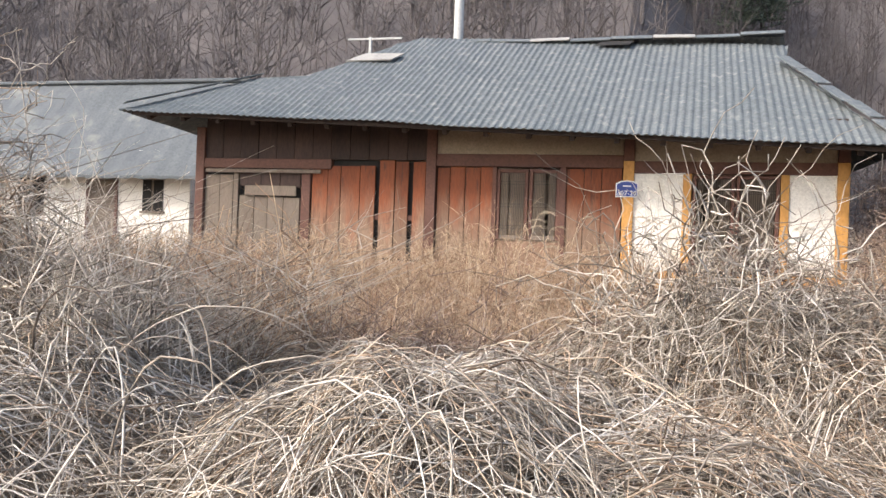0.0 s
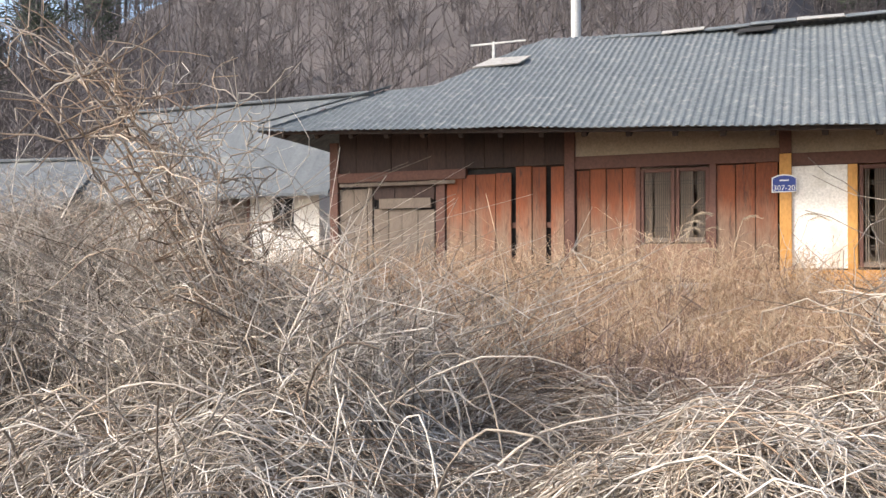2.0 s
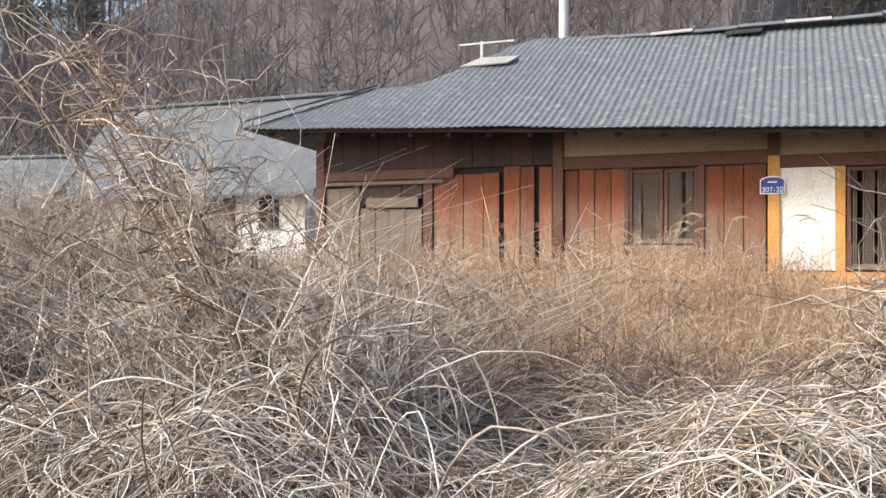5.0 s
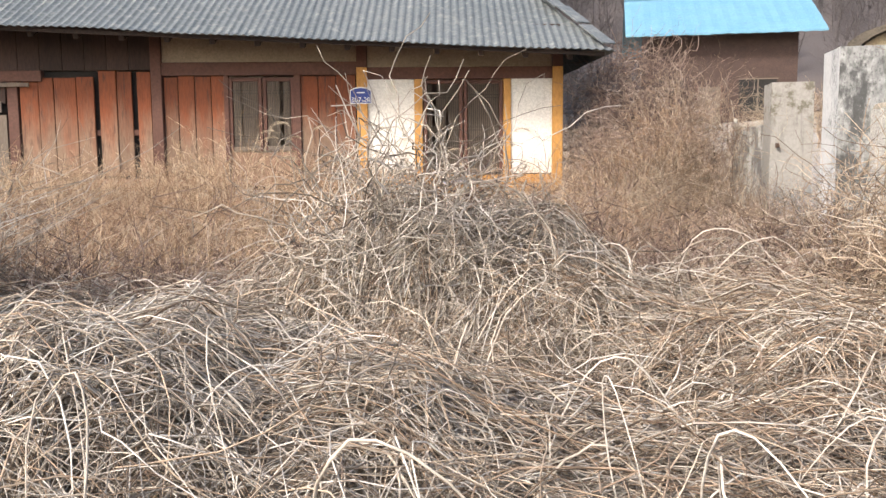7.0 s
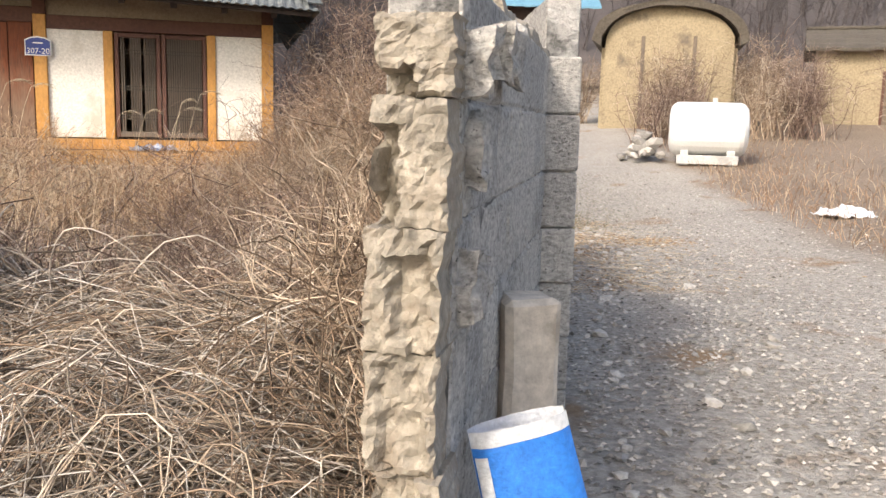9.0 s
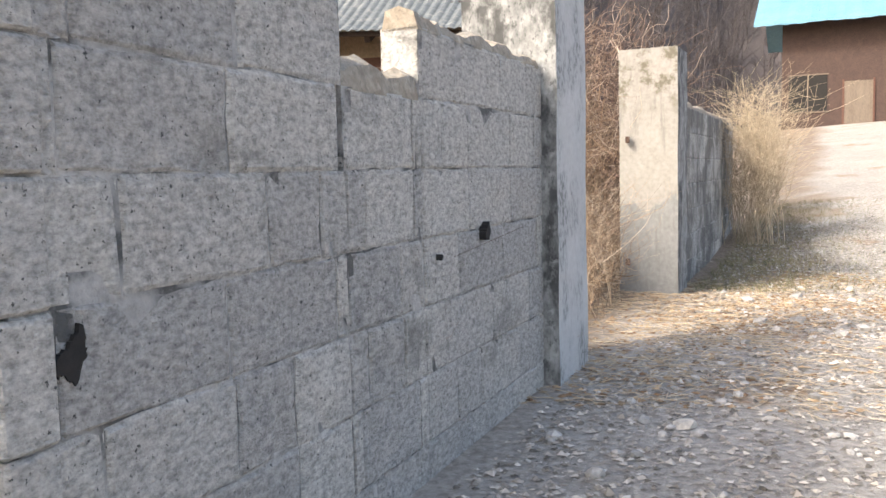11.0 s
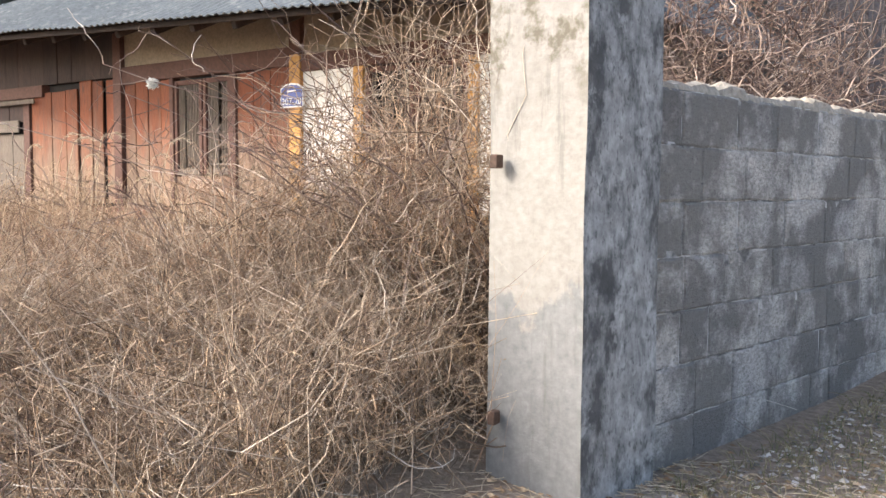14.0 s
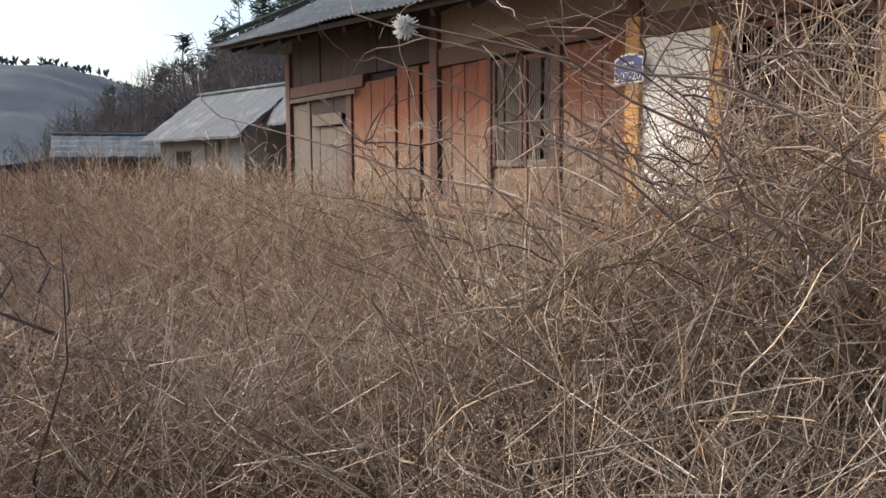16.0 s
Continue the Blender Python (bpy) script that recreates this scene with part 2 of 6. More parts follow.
M_CLAY = surface("buff_plaster", (0.27, 0.215, 0.155), (0.345, 0.28, 0.21), 1.5, 30, 0.95, bumps=0.3, stain=(0.33, 0.27, 0.21))
# near-black colour in place of the shade inside rooms, gaps and holes
M_BLACK = surface("unlit_interior_black", (0.012, 0.011, 0.010), (0.025, 0.022, 0.02), 2, 20, 0.95)
M_BLOCKEND = surface("broken_block", (0.29, 0.25, 0.195), (0.45, 0.40, 0.325), 7, 26, 0.95, bumps=1.0, dist=0.03, stain=(0.24, 0.20, 0.155), stain_scale=9, stain_lo=0.5, stain_hi=0.62, pits=0.4)
M_GREYWOOD = surface("grey_weathered_wood", (0.11, 0.085, 0.065), (0.20, 0.16, 0.125), 3, 40, 0.9, stretch=(2, 2, 0.3), bumps=0.5)
M_WHITE = surface("white_enamel", (0.72, 0.72, 0.70), (0.80, 0.80, 0.78), 4, 60, 0.45, bumps=0.05)
M_BLUE = surface("blue_enamel", (0.02, 0.04, 0.20), (0.03, 0.06, 0.28), 4, 60, 0.4, bumps=0.05)


# ---- building helpers ----
def mesh_from(name, verts, faces, mat):
    me = bpy.data.meshes.new(name)
    me.from_pydata(verts, [], faces)
    me.materials.append(mat)
    me.update()
    return me


def part(name, bm, mat, parent=None, label=""):
    me = bpy.data.meshes.new(name)
    bm.normal_update()
    bm.to_mesh(me)
    bm.free()
    me.materials.append(mat)
    ob = new(name, me)
    if parent:
        ob.parent = parent
    if label:
        ob["label"] = label
    return ob


def box_bm(x0, x1, y0, y1, z0, z1, bevel=0.0, bm=None, m=None):
    b2 = bm or bmesh.new()
    r = bmesh.ops.create_cube(b2, size=1)
    mat = Matrix.Translation(((x0 + x1) / 2, (y0 + y1) / 2, (z0 + z1) / 2)) @ Matrix.Diagonal((x1 - x0, y1 - y0, z1 - z0, 1))
    if m:
        mat = m @ mat
    bmesh.ops.transform(b2, matrix=mat, verts=r["verts"])
    if bevel:
        bmesh.ops.bevel(b2, geom=list({e for v in r["verts"] for e in v.link_edges}), offset=bevel, segments=1, affect='EDGES')
    return b2


def box(name, x0, x1, y0, y1, z0, z1, mat, parent=None, bevel=0.004, label=""):
    return part(name, box_bm(x0, x1, y0, y1, z0, z1, bevel), mat, parent, label)


def jitter(bm, amount, scale=3.0, seed=0):
    for v in bm.verts:
        v.co += noise.noise_vector(v.co * scale + Vector((seed, 0, 0))) * amount


def empty(name, label, category, group="", kind="", loc=(0, 0, 0)):
    ob = new(name)
    ob.location = loc
    ob.empty_display_size = 0.1
    return tagged(ob, label, category, group, kind)


def tube_mesh(name, paths, radii, mat, sides=3):
    """Many thin stalks as one mesh. paths: (count, points, 3); radii: (count, points)."""
    paths = np.asarray(paths, dtype=np.float64)
    radii = np.asarray(radii, dtype=np.float64)
    c, p, _ = paths.shape
    d = np.gradient(paths, axis=1)
    d /= np.linalg.norm(d, axis=2, keepdims=True) + 1e-9
    ref = np.zeros_like(d)
    flat = np.abs(d[..., 2]) < 0.8
    ref[..., 2] = flat
    ref[..., 0] = ~flat
    u = np.cross(d, ref)
    u /= np.linalg.norm(u, axis=2, keepdims=True) + 1e-9
    w = np.cross(d, u)
    rings = []
    for k in range(sides):
        a = 2 * math.pi * k / sides
        rings.append(paths + radii[..., None] * (u * math.cos(a) + w * math.sin(a)))
    v = np.stack(rings, axis=2).reshape(-1, 3)
    base = (np.arange(c)[:, None, None] * p + np.arange(p - 1)[None, :, None]) * sides
    k = np.arange(sides)[None, None, :]
    k2 = (k + 1) % sides
    f = np.stack([base + k, base + k2, base + sides + k2, base + sides + k], axis=3).reshape(-1, 4)
    me = bpy.data.meshes.new(name)
    me.vertices.add(len(v))
    me.vertices.foreach_set("co", v.ravel())
    me.loops.add(f.size)
    me.loops.foreach_set("vertex_index", f.ravel().astype(np.int32))
    me.polygons.add(len(f))
    me.polygons.foreach_set("loop_start", np.arange(0, f.size, 4, dtype=np.int32))
    me.materials.append(mat)
    me.update()
    me.validate()
    return me


# ---- the lie of the land ----
GROUND = -0.15
WDIR = Vector((math.sin(radians(12)), math.cos(radians(12)), 0))     # the wall's run along the lane
WOUT = Vector((math.cos(radians(12)), -math.sin(radians(12)), 0))    # out of the wall, to the lane


def wall_x(y):
    return 6.70 + 0.2126 * (y - 3.09) if y > 2.15 else 5.43 + (y - 0.15) * 0.535


def hill(x, y):
    """How far up the wooded slope a place lies, in metres of plan."""
    start = 25 + (0.05 * x if x < 0 else 2.2 * x if x < 15 else 33)
    return y - start


def ground_z(x, y):
    """Yard and lane almost flat, the lane rising slowly, the wooded hill behind."""
    z = GROUND + 0.03 * noise.noise(Vector((x * 0.6, y * 0.6, 0)))
    if y > 11 and x > 6.5:
        z += 0.085 * min(y - 11, 30) * min(1, (x - 6.5) / 2)
    if x <= 6.5:
        z += 0.25 * min(1, max(0, (y - 11) / 6))
    if x > 10:
        z += 0.07 * min(x - 10, 45)
    d = hill(x, y)
    if d > 0:
        left = min(1.0, max(0.0, (x + 125) / 70))
        z += left * (0.6 * d if d < 95 else 57 + (d - 95) * 0.2) + left * min(d, 12) / 12 * 2.0 * noise.noise(Vector((x * 0.05, y * 0.05, 3)))
    return z


def lane_cover(x, y):
    """0 on the gravel lane, 1 on litter and dry grass."""
    if hill(x, y) > -6 or x < -3:
        return 1.0
    v = (x - (11.2 + 0.3 * (y - 7))) / 0.8 if y > -30 else 1
    w = ((wall_x(y) if y < 8 else 7.9 + 0.2 * (y - 8.4)) - x) / 0.3 if y > 0 else 0
    if y > 8.6:
        w += 4.2 - 2.2 * noise.noise(Vector((x * 2, y * 2, 0)))
    return min(1.0, max(0.0, v + 0.4 * noise.noise(Vector((x, y, 4))), w))


def grid_mesh(name, xs, ys, fn, mat, cover=None):
    v = [(x, y, fn(x, y)) for y in ys for x in xs]
    nx = len(xs)
    f = [(j * nx + i, j * nx + i + 1, (j + 1) * nx + i + 1, (j + 1) * nx + i) for j in range(len(ys) - 1) for i in range(nx - 1)]
    me = mesh_from(name, v, f, mat)
    if cover:
        at = me.attributes.new("cover", 'FLOAT', 'POINT')
        at.data.foreach_set("value", [cover(p[0], p[1]) for p in v])
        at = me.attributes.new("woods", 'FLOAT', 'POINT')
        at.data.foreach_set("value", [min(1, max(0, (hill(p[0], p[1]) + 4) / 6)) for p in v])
    return me


def steps(lo, hi, a, b, fine, coarse):
    """Coordinates from lo to hi, close together between a and b, wider apart outside."""
    out, v = [], lo
    while v < hi:
        out.append(v)
        near = a <= v <= b
        far = max(0, a - v, v - b)
        v += fine if near else min(coarse, fine + far * 0.15)
    return out + [hi]


ground = new("ground", grid_mesh("ground", steps(-400, 400, -12, 16, 0.4, 14), steps(-60, 500, -6, 20, 0.4, 14), ground_z, M_GROUND, lane_cover))
tagged(ground, "pale gravel and dry earth, lane and yard", "ground", kind="structure")

# ---- bramble heaps ----
HEAPS = [(2.25, 0.6, 0.60, 1.05, 0.85), (0.4, 0.6, 0.62, 0.9, 0.9), (-1.6, 1.2, 0.75, 1.3, 1.3), (3.2, 2.5, 0.78, 1.0, 0.7), (-4.0, 3.0, 0.8, 2.2, 2.0),
         (3.6, 0.1, 0.30, 1.5, 1.0), (3.6, 2.2, 0.55, 1.0, 0.8), (4.9, 1.6, 0.45, 0.9, 1.4), (5.6, 3.6, 0.5, 0.8, 1.4),
         (4.6, 6.6, 0.35, 1.3, 1.6), (6.0, 9.4, 0.45, 0.8, 1.2), (3.4, 4.6, 0.3, 1.4, 1.4), (1.2, 2.5, 0.42, 1.3, 1.0)]


def heap(x, y):
    """Top of the tangle: low rounded heaps with lumps and hollows."""
    z = ground_z(x, y)
    m = 0.0
    for cx, cy, a, rx, ry in HEAPS:
        q = ((x - cx) / rx) ** 2 + ((y - cy) / ry) ** 2
        m += (a / (1 + q ** 1.8)) ** 3
    m = m ** (1 / 3)
    lump = 0.22 * noise.noise(Vector((x * 1.7, y * 1.7, 9))) + 0.12 * noise.noise(Vector((x * 4, y * 4, 2)))
    return z + m * (1 + lump) + 0.05 * lump


def inside_yard(x, y):
    return x < wall_x(y) - 0.25 if 0.0 < y < 9.5 else True


def litter_z(x, y):
    k = min(1.0, max(0.0, (wall_x(y) - x - 0.05) / 0.7)) * min(1.0, max(0.0, (y + 0.7) / 0.5))
    g = ground_z(x, y)
    h = heap(x, y) - g
    return g - 0.04 + k * (h + 0.06 + 0.12 * noise.noise(Vector((x * 3, y * 3, 1))) * min(1, h * 3))


yard = new("yard_litter", grid_mesh("yard_litter", [-9 + 0.2 * i for i in range(84)], [-0.9 + 0.2 * j for j in range(64)], litter_z, M_SOIL))
tagged(yard, "dark matted stems and leaf litter under brambles", "ground", kind="structure")

# ---- house ----
house = empty("farmhouse", "abandoned timber farmhouse with red boards and grey corrugated roof", "house", loc=(0, 14.6, 0))
FY = 12.8


def hpart(name, x0, x1, y0, y1, z0, z1, mat, bevel=0.006, label=""):
    ob = part(name, box_bm(x0, x1, y0 - 14.6, y1 - 14.6, z0, z1, bevel), mat, house, label)
    return ob


# footing, porch and the closed shell
hpart("footing", -6.2, 5.6, 12.72, 17.6, -0.2, 0.55, M_MORTAR)
hpart("back_wall", -6.1, 5.5, 17.3, 17.5, 0.5, 3.2, M_CLAY)
hpart("side_wall", -6.12, -5.96, 12.95, 17.3, 0.5, 3.2, M_DARK)
hpart("side_wall", 5.38, 5.52, 12.95, 17.3, 0.5, 3.2, M_CLAY)
hpart("partition", 2.04, 2.16, 13.0, 17.3, 0.5, 3.2, M_BLACK)
hpart("floor", -6.0, 5.4, 12.95, 17.3, 0.5, 0.78, M_DARK)
for x in (-6.04, -1.37, 2.11, 5.46):
    up = x > 2
    hpart("post", x - 0.09, x + 0.09, FY - 0.09, FY + 0.09, 0.5, 2.62 if up else 3.2, M_OCHRE if up else M_BEAM)
hpart("post_head", 2.02, 2.20, FY - 0.09, FY + 0.09, 2.623, 3.25, M_BEAM)
hpart("post_head", 5.37, 5.55, FY - 0.09, FY + 0.09, 2.623, 3.25, M_BEAM)
hpart("lintel", -1.28, 2.02, FY - 0.07, FY + 0.06, 2.5, 2.72, M_BEAM)
hpart("lintel", 2.2, 5.37, FY - 0.07, FY + 0.06, 2.42, 2.62, M_BEAM)
hpart("lintel", -5.95, -3.3, FY - 0.08, FY + 0.06, 2.42, 2.6, M_BEAM)
hpart("wall_plate", -6.1, -1.4, FY - 0.06, FY + 0.08, 3.5, 3.64, M_DARK)
hpart("wall_plate", -1.39, 5.5, FY - 0.06, FY + 0.08, 3.23, 3.33, M_DARK)
hpart("frieze", -1.28, 2.02, FY - 0.02, FY + 0.05, 2.723, 3.228, M_CLAY, label="buff plaster panel under the eaves")
hpart("frieze", 2.2, 5.37, FY - 0.02, FY + 0.05, 2.623, 3.228, M_CLAY, label="buff plaster panel under the eaves")
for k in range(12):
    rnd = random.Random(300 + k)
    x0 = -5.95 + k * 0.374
    hpart("frieze_board", x0 + 0.004, x0 + 0.37, FY - 0.02 - rnd.uniform(0, 0.02), FY + 0.04, 2.603, 3.49, M_EAVESHADE, 0.003, label="upright dark board with the eave shade in its colour")
hpart("plaster_panel", 2.2, 3.0, FY - 0.04, FY + 0.05, 0.8, 2.418, M_PLASTER, label="white plaster panel")
hpart("plaster_panel", 4.66, 5.37, FY - 0.04, FY + 0.05, 0.8, 2.418, M_PLASTER, label="white plaster panel")
hpart("jamb", 3.0, 3.14, FY - 0.07, FY + 0.07, 0.78, 2.418, M_OCHRE)
hpart("jamb", 4.53, 4.66, FY - 0.07, FY + 0.07, 0.78, 2.418, M_OCHRE)
hpart("sill_beam", 2.2, 5.37, FY - 0.1, FY + 0.06, 0.62, 0.78, M_OCHRE)



def board(x0, x1, z0, z1, mat=None, y=FY):
    rnd = random.Random(int(x0 * 1000) + 77)
    hpart("board", x0 + 0.006, x1 - 0.006, y - 0.035 + rnd.uniform(-0.008, 0.008), y - 0.005, z0 + rnd.uniform(-0.03, 0.02), z1 - rnd.uniform(0.0, 0.03), mat or M_RED, 0.003)


def boards(edges, z0, z1, mat=None):
    for x0, x1 in zip(edges, edges[1:]):
        board(x0, x1, z0, z1, mat)


boards([-3.70, -3.38, -3.12, -2.74, -2.44], 0.78, 2.50)
boards([-2.36, -2.06, -1.80], 0.80, 2.60)
boards([-1.72, -1.48], 0.80, 2.60)
boards([-1.26, -1.02, -0.74, -0.46, -0.22], 0.80, 2.50)
boards([1.06, 1.36, 1.66, 2.00], 0.80, 2.50)
boards([-5.94, -5.62, -5.33], 0.78, 2.30, M_GREYWOOD)
boards([-5.20, -4.88, -4.60, -4.27, -3.93], 0.78, 1.90, M_GREYWOOD)
boards([-5.20, -4.75, -4.35, -3.93], 2.08, 2.34, M_EAVESHADE)
hpart("hung_panel", -5.06, -3.99, FY - 0.09, FY - 0.065, 1.90, 2.09, M_GREYWOOD, label="grey weathered loose panel")
# black sheets behind the boards stand in for the unlit inside
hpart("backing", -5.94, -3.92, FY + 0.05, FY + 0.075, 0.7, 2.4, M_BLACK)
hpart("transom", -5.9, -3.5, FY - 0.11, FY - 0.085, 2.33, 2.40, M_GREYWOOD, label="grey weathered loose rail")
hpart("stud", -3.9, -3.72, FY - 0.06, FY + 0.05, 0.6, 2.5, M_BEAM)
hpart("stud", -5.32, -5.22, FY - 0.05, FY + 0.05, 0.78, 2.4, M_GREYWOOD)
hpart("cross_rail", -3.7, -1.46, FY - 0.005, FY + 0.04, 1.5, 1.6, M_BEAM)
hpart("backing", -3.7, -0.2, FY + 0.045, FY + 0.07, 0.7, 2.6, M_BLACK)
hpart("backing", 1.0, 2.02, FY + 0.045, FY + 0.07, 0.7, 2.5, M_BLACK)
hpart("sill_beam", -5.95, -1.46, FY - 0.09, FY + 0.06, 0.62, 0.76, M_REDLOW)
hpart("sill_beam", -1.28, 2.02, FY - 0.09, FY + 0.06, 0.62, 0.78, M_REDLOW)


def lattice(name, label, x0, x1, z0, z1, bars, rails, mat, gaps=()):
    """A window or door leaf of thin upright bars."""
    w = hpart(name, x0, x0 + 0.06, FY - 0.05, FY + 0.02, z0, z1, M_BEAM, label=label)
    hpart("stile", x1 - 0.06, x1, FY - 0.05, FY + 0.02, z0, z1, M_BEAM).parent = house
    hpart("head_rail", x0 + 0.06, x1 - 0.06, FY - 0.045, FY + 0.015, z1 - 0.06, z1, M_BEAM)
    hpart("foot_rail", x0 + 0.06, x1 - 0.06, FY - 0.045, FY + 0.015, z0, z0 + 0.08, M_GREYWOOD)
    for i in range(bars):
        if i in gaps:
            continue
        x = x0 + 0.06 + (x1 - x0 - 0.12) * (i + 1) / (bars + 1)
        hpart("lattice_bar", x - 0.0065, x + 0.0065, FY - 0.03, FY - 0.012, z0 + 0.08, z1 - 0.06, mat, 0)
    for z in rails:
        hpart("lattice_rail", x0 + 0.06, x1 - 0.06, FY - 0.012, FY - 0.002, z - 0.007, z + 0.007, mat, 0)


lattice("window_leaf", "weathered wooden lattice window leaf", -0.16, 0.40, 1.22, 2.46, 13, (1.42, 1.47, 1.80, 1.85, 2.2, 2.25), M_GREYWOOD, (4,))
lattice("window_leaf", "weathered wooden lattice window leaf", 0.42, 0.95, 1.22, 2.46, 13, (1.42, 1.47, 1.80, 1.85, 2.2, 2.25), M_GREYWOOD, (7, 8))
hpart("window_post", -0.24, -0.16, FY - 0.07, FY + 0.06, 0.78, 2.5, M_BEAM)
hpart("window_post", 0.95, 1.06, FY - 0.07, FY + 0.06, 0.78, 2.5, M_BEAM)
hpart("apron_board", -0.16, 0.95, FY - 0.03, FY + 0.02, 0.78, 1.2, M_REDLOW)
lattice("door_leaf", "weathered wooden lattice door leaf", 3.16, 3.83, 0.82, 2.40, 15, (1.1, 1.15, 1.55, 1.6, 2.1, 2.15), M_GREYWOOD, (2, 3, 9))
lattice("door_leaf", "weathered wooden lattice door leaf", 3.85, 4.52, 0.82, 2.40, 15, (1.1, 1.15, 1.55, 1.6, 2.1, 2.15), M_GREYWOOD)

# porch of ochre boards in front of the door
for i in range(6):
    y0 = 12.02 + i * 0.112
    hpart("porch_board", 1.95 + 0.02 * (i % 2), 5.3 - 0.03 * (i % 3), y0, y0 + 0.105, 0.56, 0.61, M_OCHRE)
hpart("porch_beam", 1.9, 5.35, 12.0, 12.09, 0.42, 0.555, M_OCHRE)
for x in (2.0, 3.4, 5.2):
    hpart("porch_leg", x, x + 0.1, 12.02, 12.12, -0.2, 0.418, M_OCHRE)
# rafter ends
for i in range(18):
    x = -6.7 + i * 0.72
    z = 3.33 - 0.0478 * (x + 7.2)
    bm = box_bm(-0.045, 0.045, -0.55, 1.2, -0.05, 0.04, 0.01, m=Matrix.Rotation(radians(25), 4, 'X'))
    ob = part("rafter", bm, M_DARK, house)
    ob.location = (x, 12.45 - 14.6, z + 0.20)
fascia = part("fascia", box_bm(0, 13.1, 0, 0.03, -0.09, -0.02, 0.005), M_DARK, house)
fascia.matrix_basis = pose(-7.0, 11.86 - 14.6, 3.40, 0, 2.735, 0)

# roof: front slope with corrugations, hips, a torn ridge
EZ, RZ, EY, RY = 3.06, 5.60, 11.75, 16.5


def roof_z(y):
    return EZ + (RZ - EZ) * (y - EY) / (RY - EY)


def slope(name, outline, pitch, mat, wave=0.013, notch=None, top=1.0, gablet=None):
    """A corrugated sheet roof side over a quadrilateral in plan: eave a-b, ridge d-c."""
    a, b, c, d = [Vector(p) for p in outline]
    n = int((b - a).length / pitch)
    bm = bmesh.new()
    rows, cols = 20, n * 4
    e1 = (b - a).normalized()
    s = ((a + b) / 2).lerp((c + d) / 2, 1) - (a + b) / 2
    s = s - e1 * s.dot(e1)
    nrm = e1.cross(s).normalized()
    xd, xc = (d - a).dot(e1), (c - a).dot(e1)
    L = (b - a).length
    grid = []
    for j in range(rows + 1):
        t = top * j / rows
        lo, hi = xd * t, L + (xc - L) * t
        if gablet:
            hi = L + (gablet[1] - L) * t / gablet[0] if t < gablet[0] else gablet[1] + (gablet[2] - gablet[1]) * (t - gablet[0]) / (1 - gablet[0])
        if notch and notch[0] <= t <= notch[1]:
            lo = max(lo, notch[2] + (notch[3] - notch[2]) * (t - notch[0]) / (notch[1] - notch[0]))
        row = []
        for i in range(cols + 1):
            x = L * i / cols
            x = min(max(x, lo), hi)
            h = wave * math.cos(2 * math.pi * x / pitch)
            sag = 0.05 * noise.noise(Vector((x * 0.5, t * 3, 7)))
            row.append(bm.verts.new(a + e1 * x + s * t + nrm * (h + sag + 0.014 * (j % 5 == 0))))
        grid.append(row)
    for j in range(rows):
        for i in range(cols):
            q = [grid[j][i], grid[j][i + 1], grid[j + 1][i + 1], grid[j + 1][i]]
            if (q[0].co - q[1].co).length < 1e-4 and (q[2].co - q[3].co).length < 1e-4:
                continue
            bm.faces.new(q)
    bmesh.ops.remove_doubles(bm, verts=bm.verts, dist=0.0005)
    off = Vector((0, -14.6, 0))
    for v in bm.verts:
        v.co += off
    r = bmesh.ops.extrude_face_region(bm, geom=bm.faces[:])
    for v in [g for g in r["geom"] if isinstance(g, bmesh.types.BMVert)]:
        v.co -= nrm * 0.012
    return part(name, bm, mat, house, "weathered grey corrugated cement sheets")


slope("roof", [(-7.2, EY, 3.38), (6.2, EY, 2.74), (4.9, RY, RZ), (-2.8, RY, RZ)], 0.13, M_SLATE, notch=(0.44, 0.86, 2.75, 3.85), gablet=(0.72, 11.92, 12.08))
slope("roof", [(6.2, 21.2, EZ), (-7.2, 21.2, EZ), (-2.8, RY, RZ), (4.9, RY, RZ)], 0.13, M_SLATE)
slope("roof", [(-7.2, 21.2, EZ), (-7.2, EY, 3.38), (-2.9, RY, RZ), (-2.9, RY + 0.02, RZ)], 0.13, M_SLATE, top=0.42)
slope("roof", [(6.2, EY, 2.74), (6.2, 21.2, 2.9), (4.12, RY + 0.02, RZ), (4.12, RY, RZ)], 0.13, M_SLATE, top=0.72)

def plate(name, pts, th, mat, label="", parent=None):
    """A flat sheet from a quadrilateral of world points, with thickness."""
    bm = bmesh.new()
    vs = [bm.verts.new(Vector(p) - Vector((0, 14.6, 0))) for p in pts]
    f = bm.faces.new(vs)
    nrm = f.normal if f.normal.length else Vector((0, 0, 1))
    f.normal_update()
    r = bmesh.ops.extrude_face_region(bm, geom=[f])
    for v in [g for g in r["geom"] if isinstance(g, bmesh.types.BMVert)]:
        v.co += f.normal * th
    bmesh.ops.recalc_face_normals(bm, faces=bm.faces[:])
    return part(name, bm, mat, parent or house, label)


plate("gablet_wall", [(4.50, 15.5, 4.78), (4.50, 17.5, 4.78), (4.50, 16.5, 5.42)], 0.04, M_CLAY, "clay-plastered gablet under the ridge end")
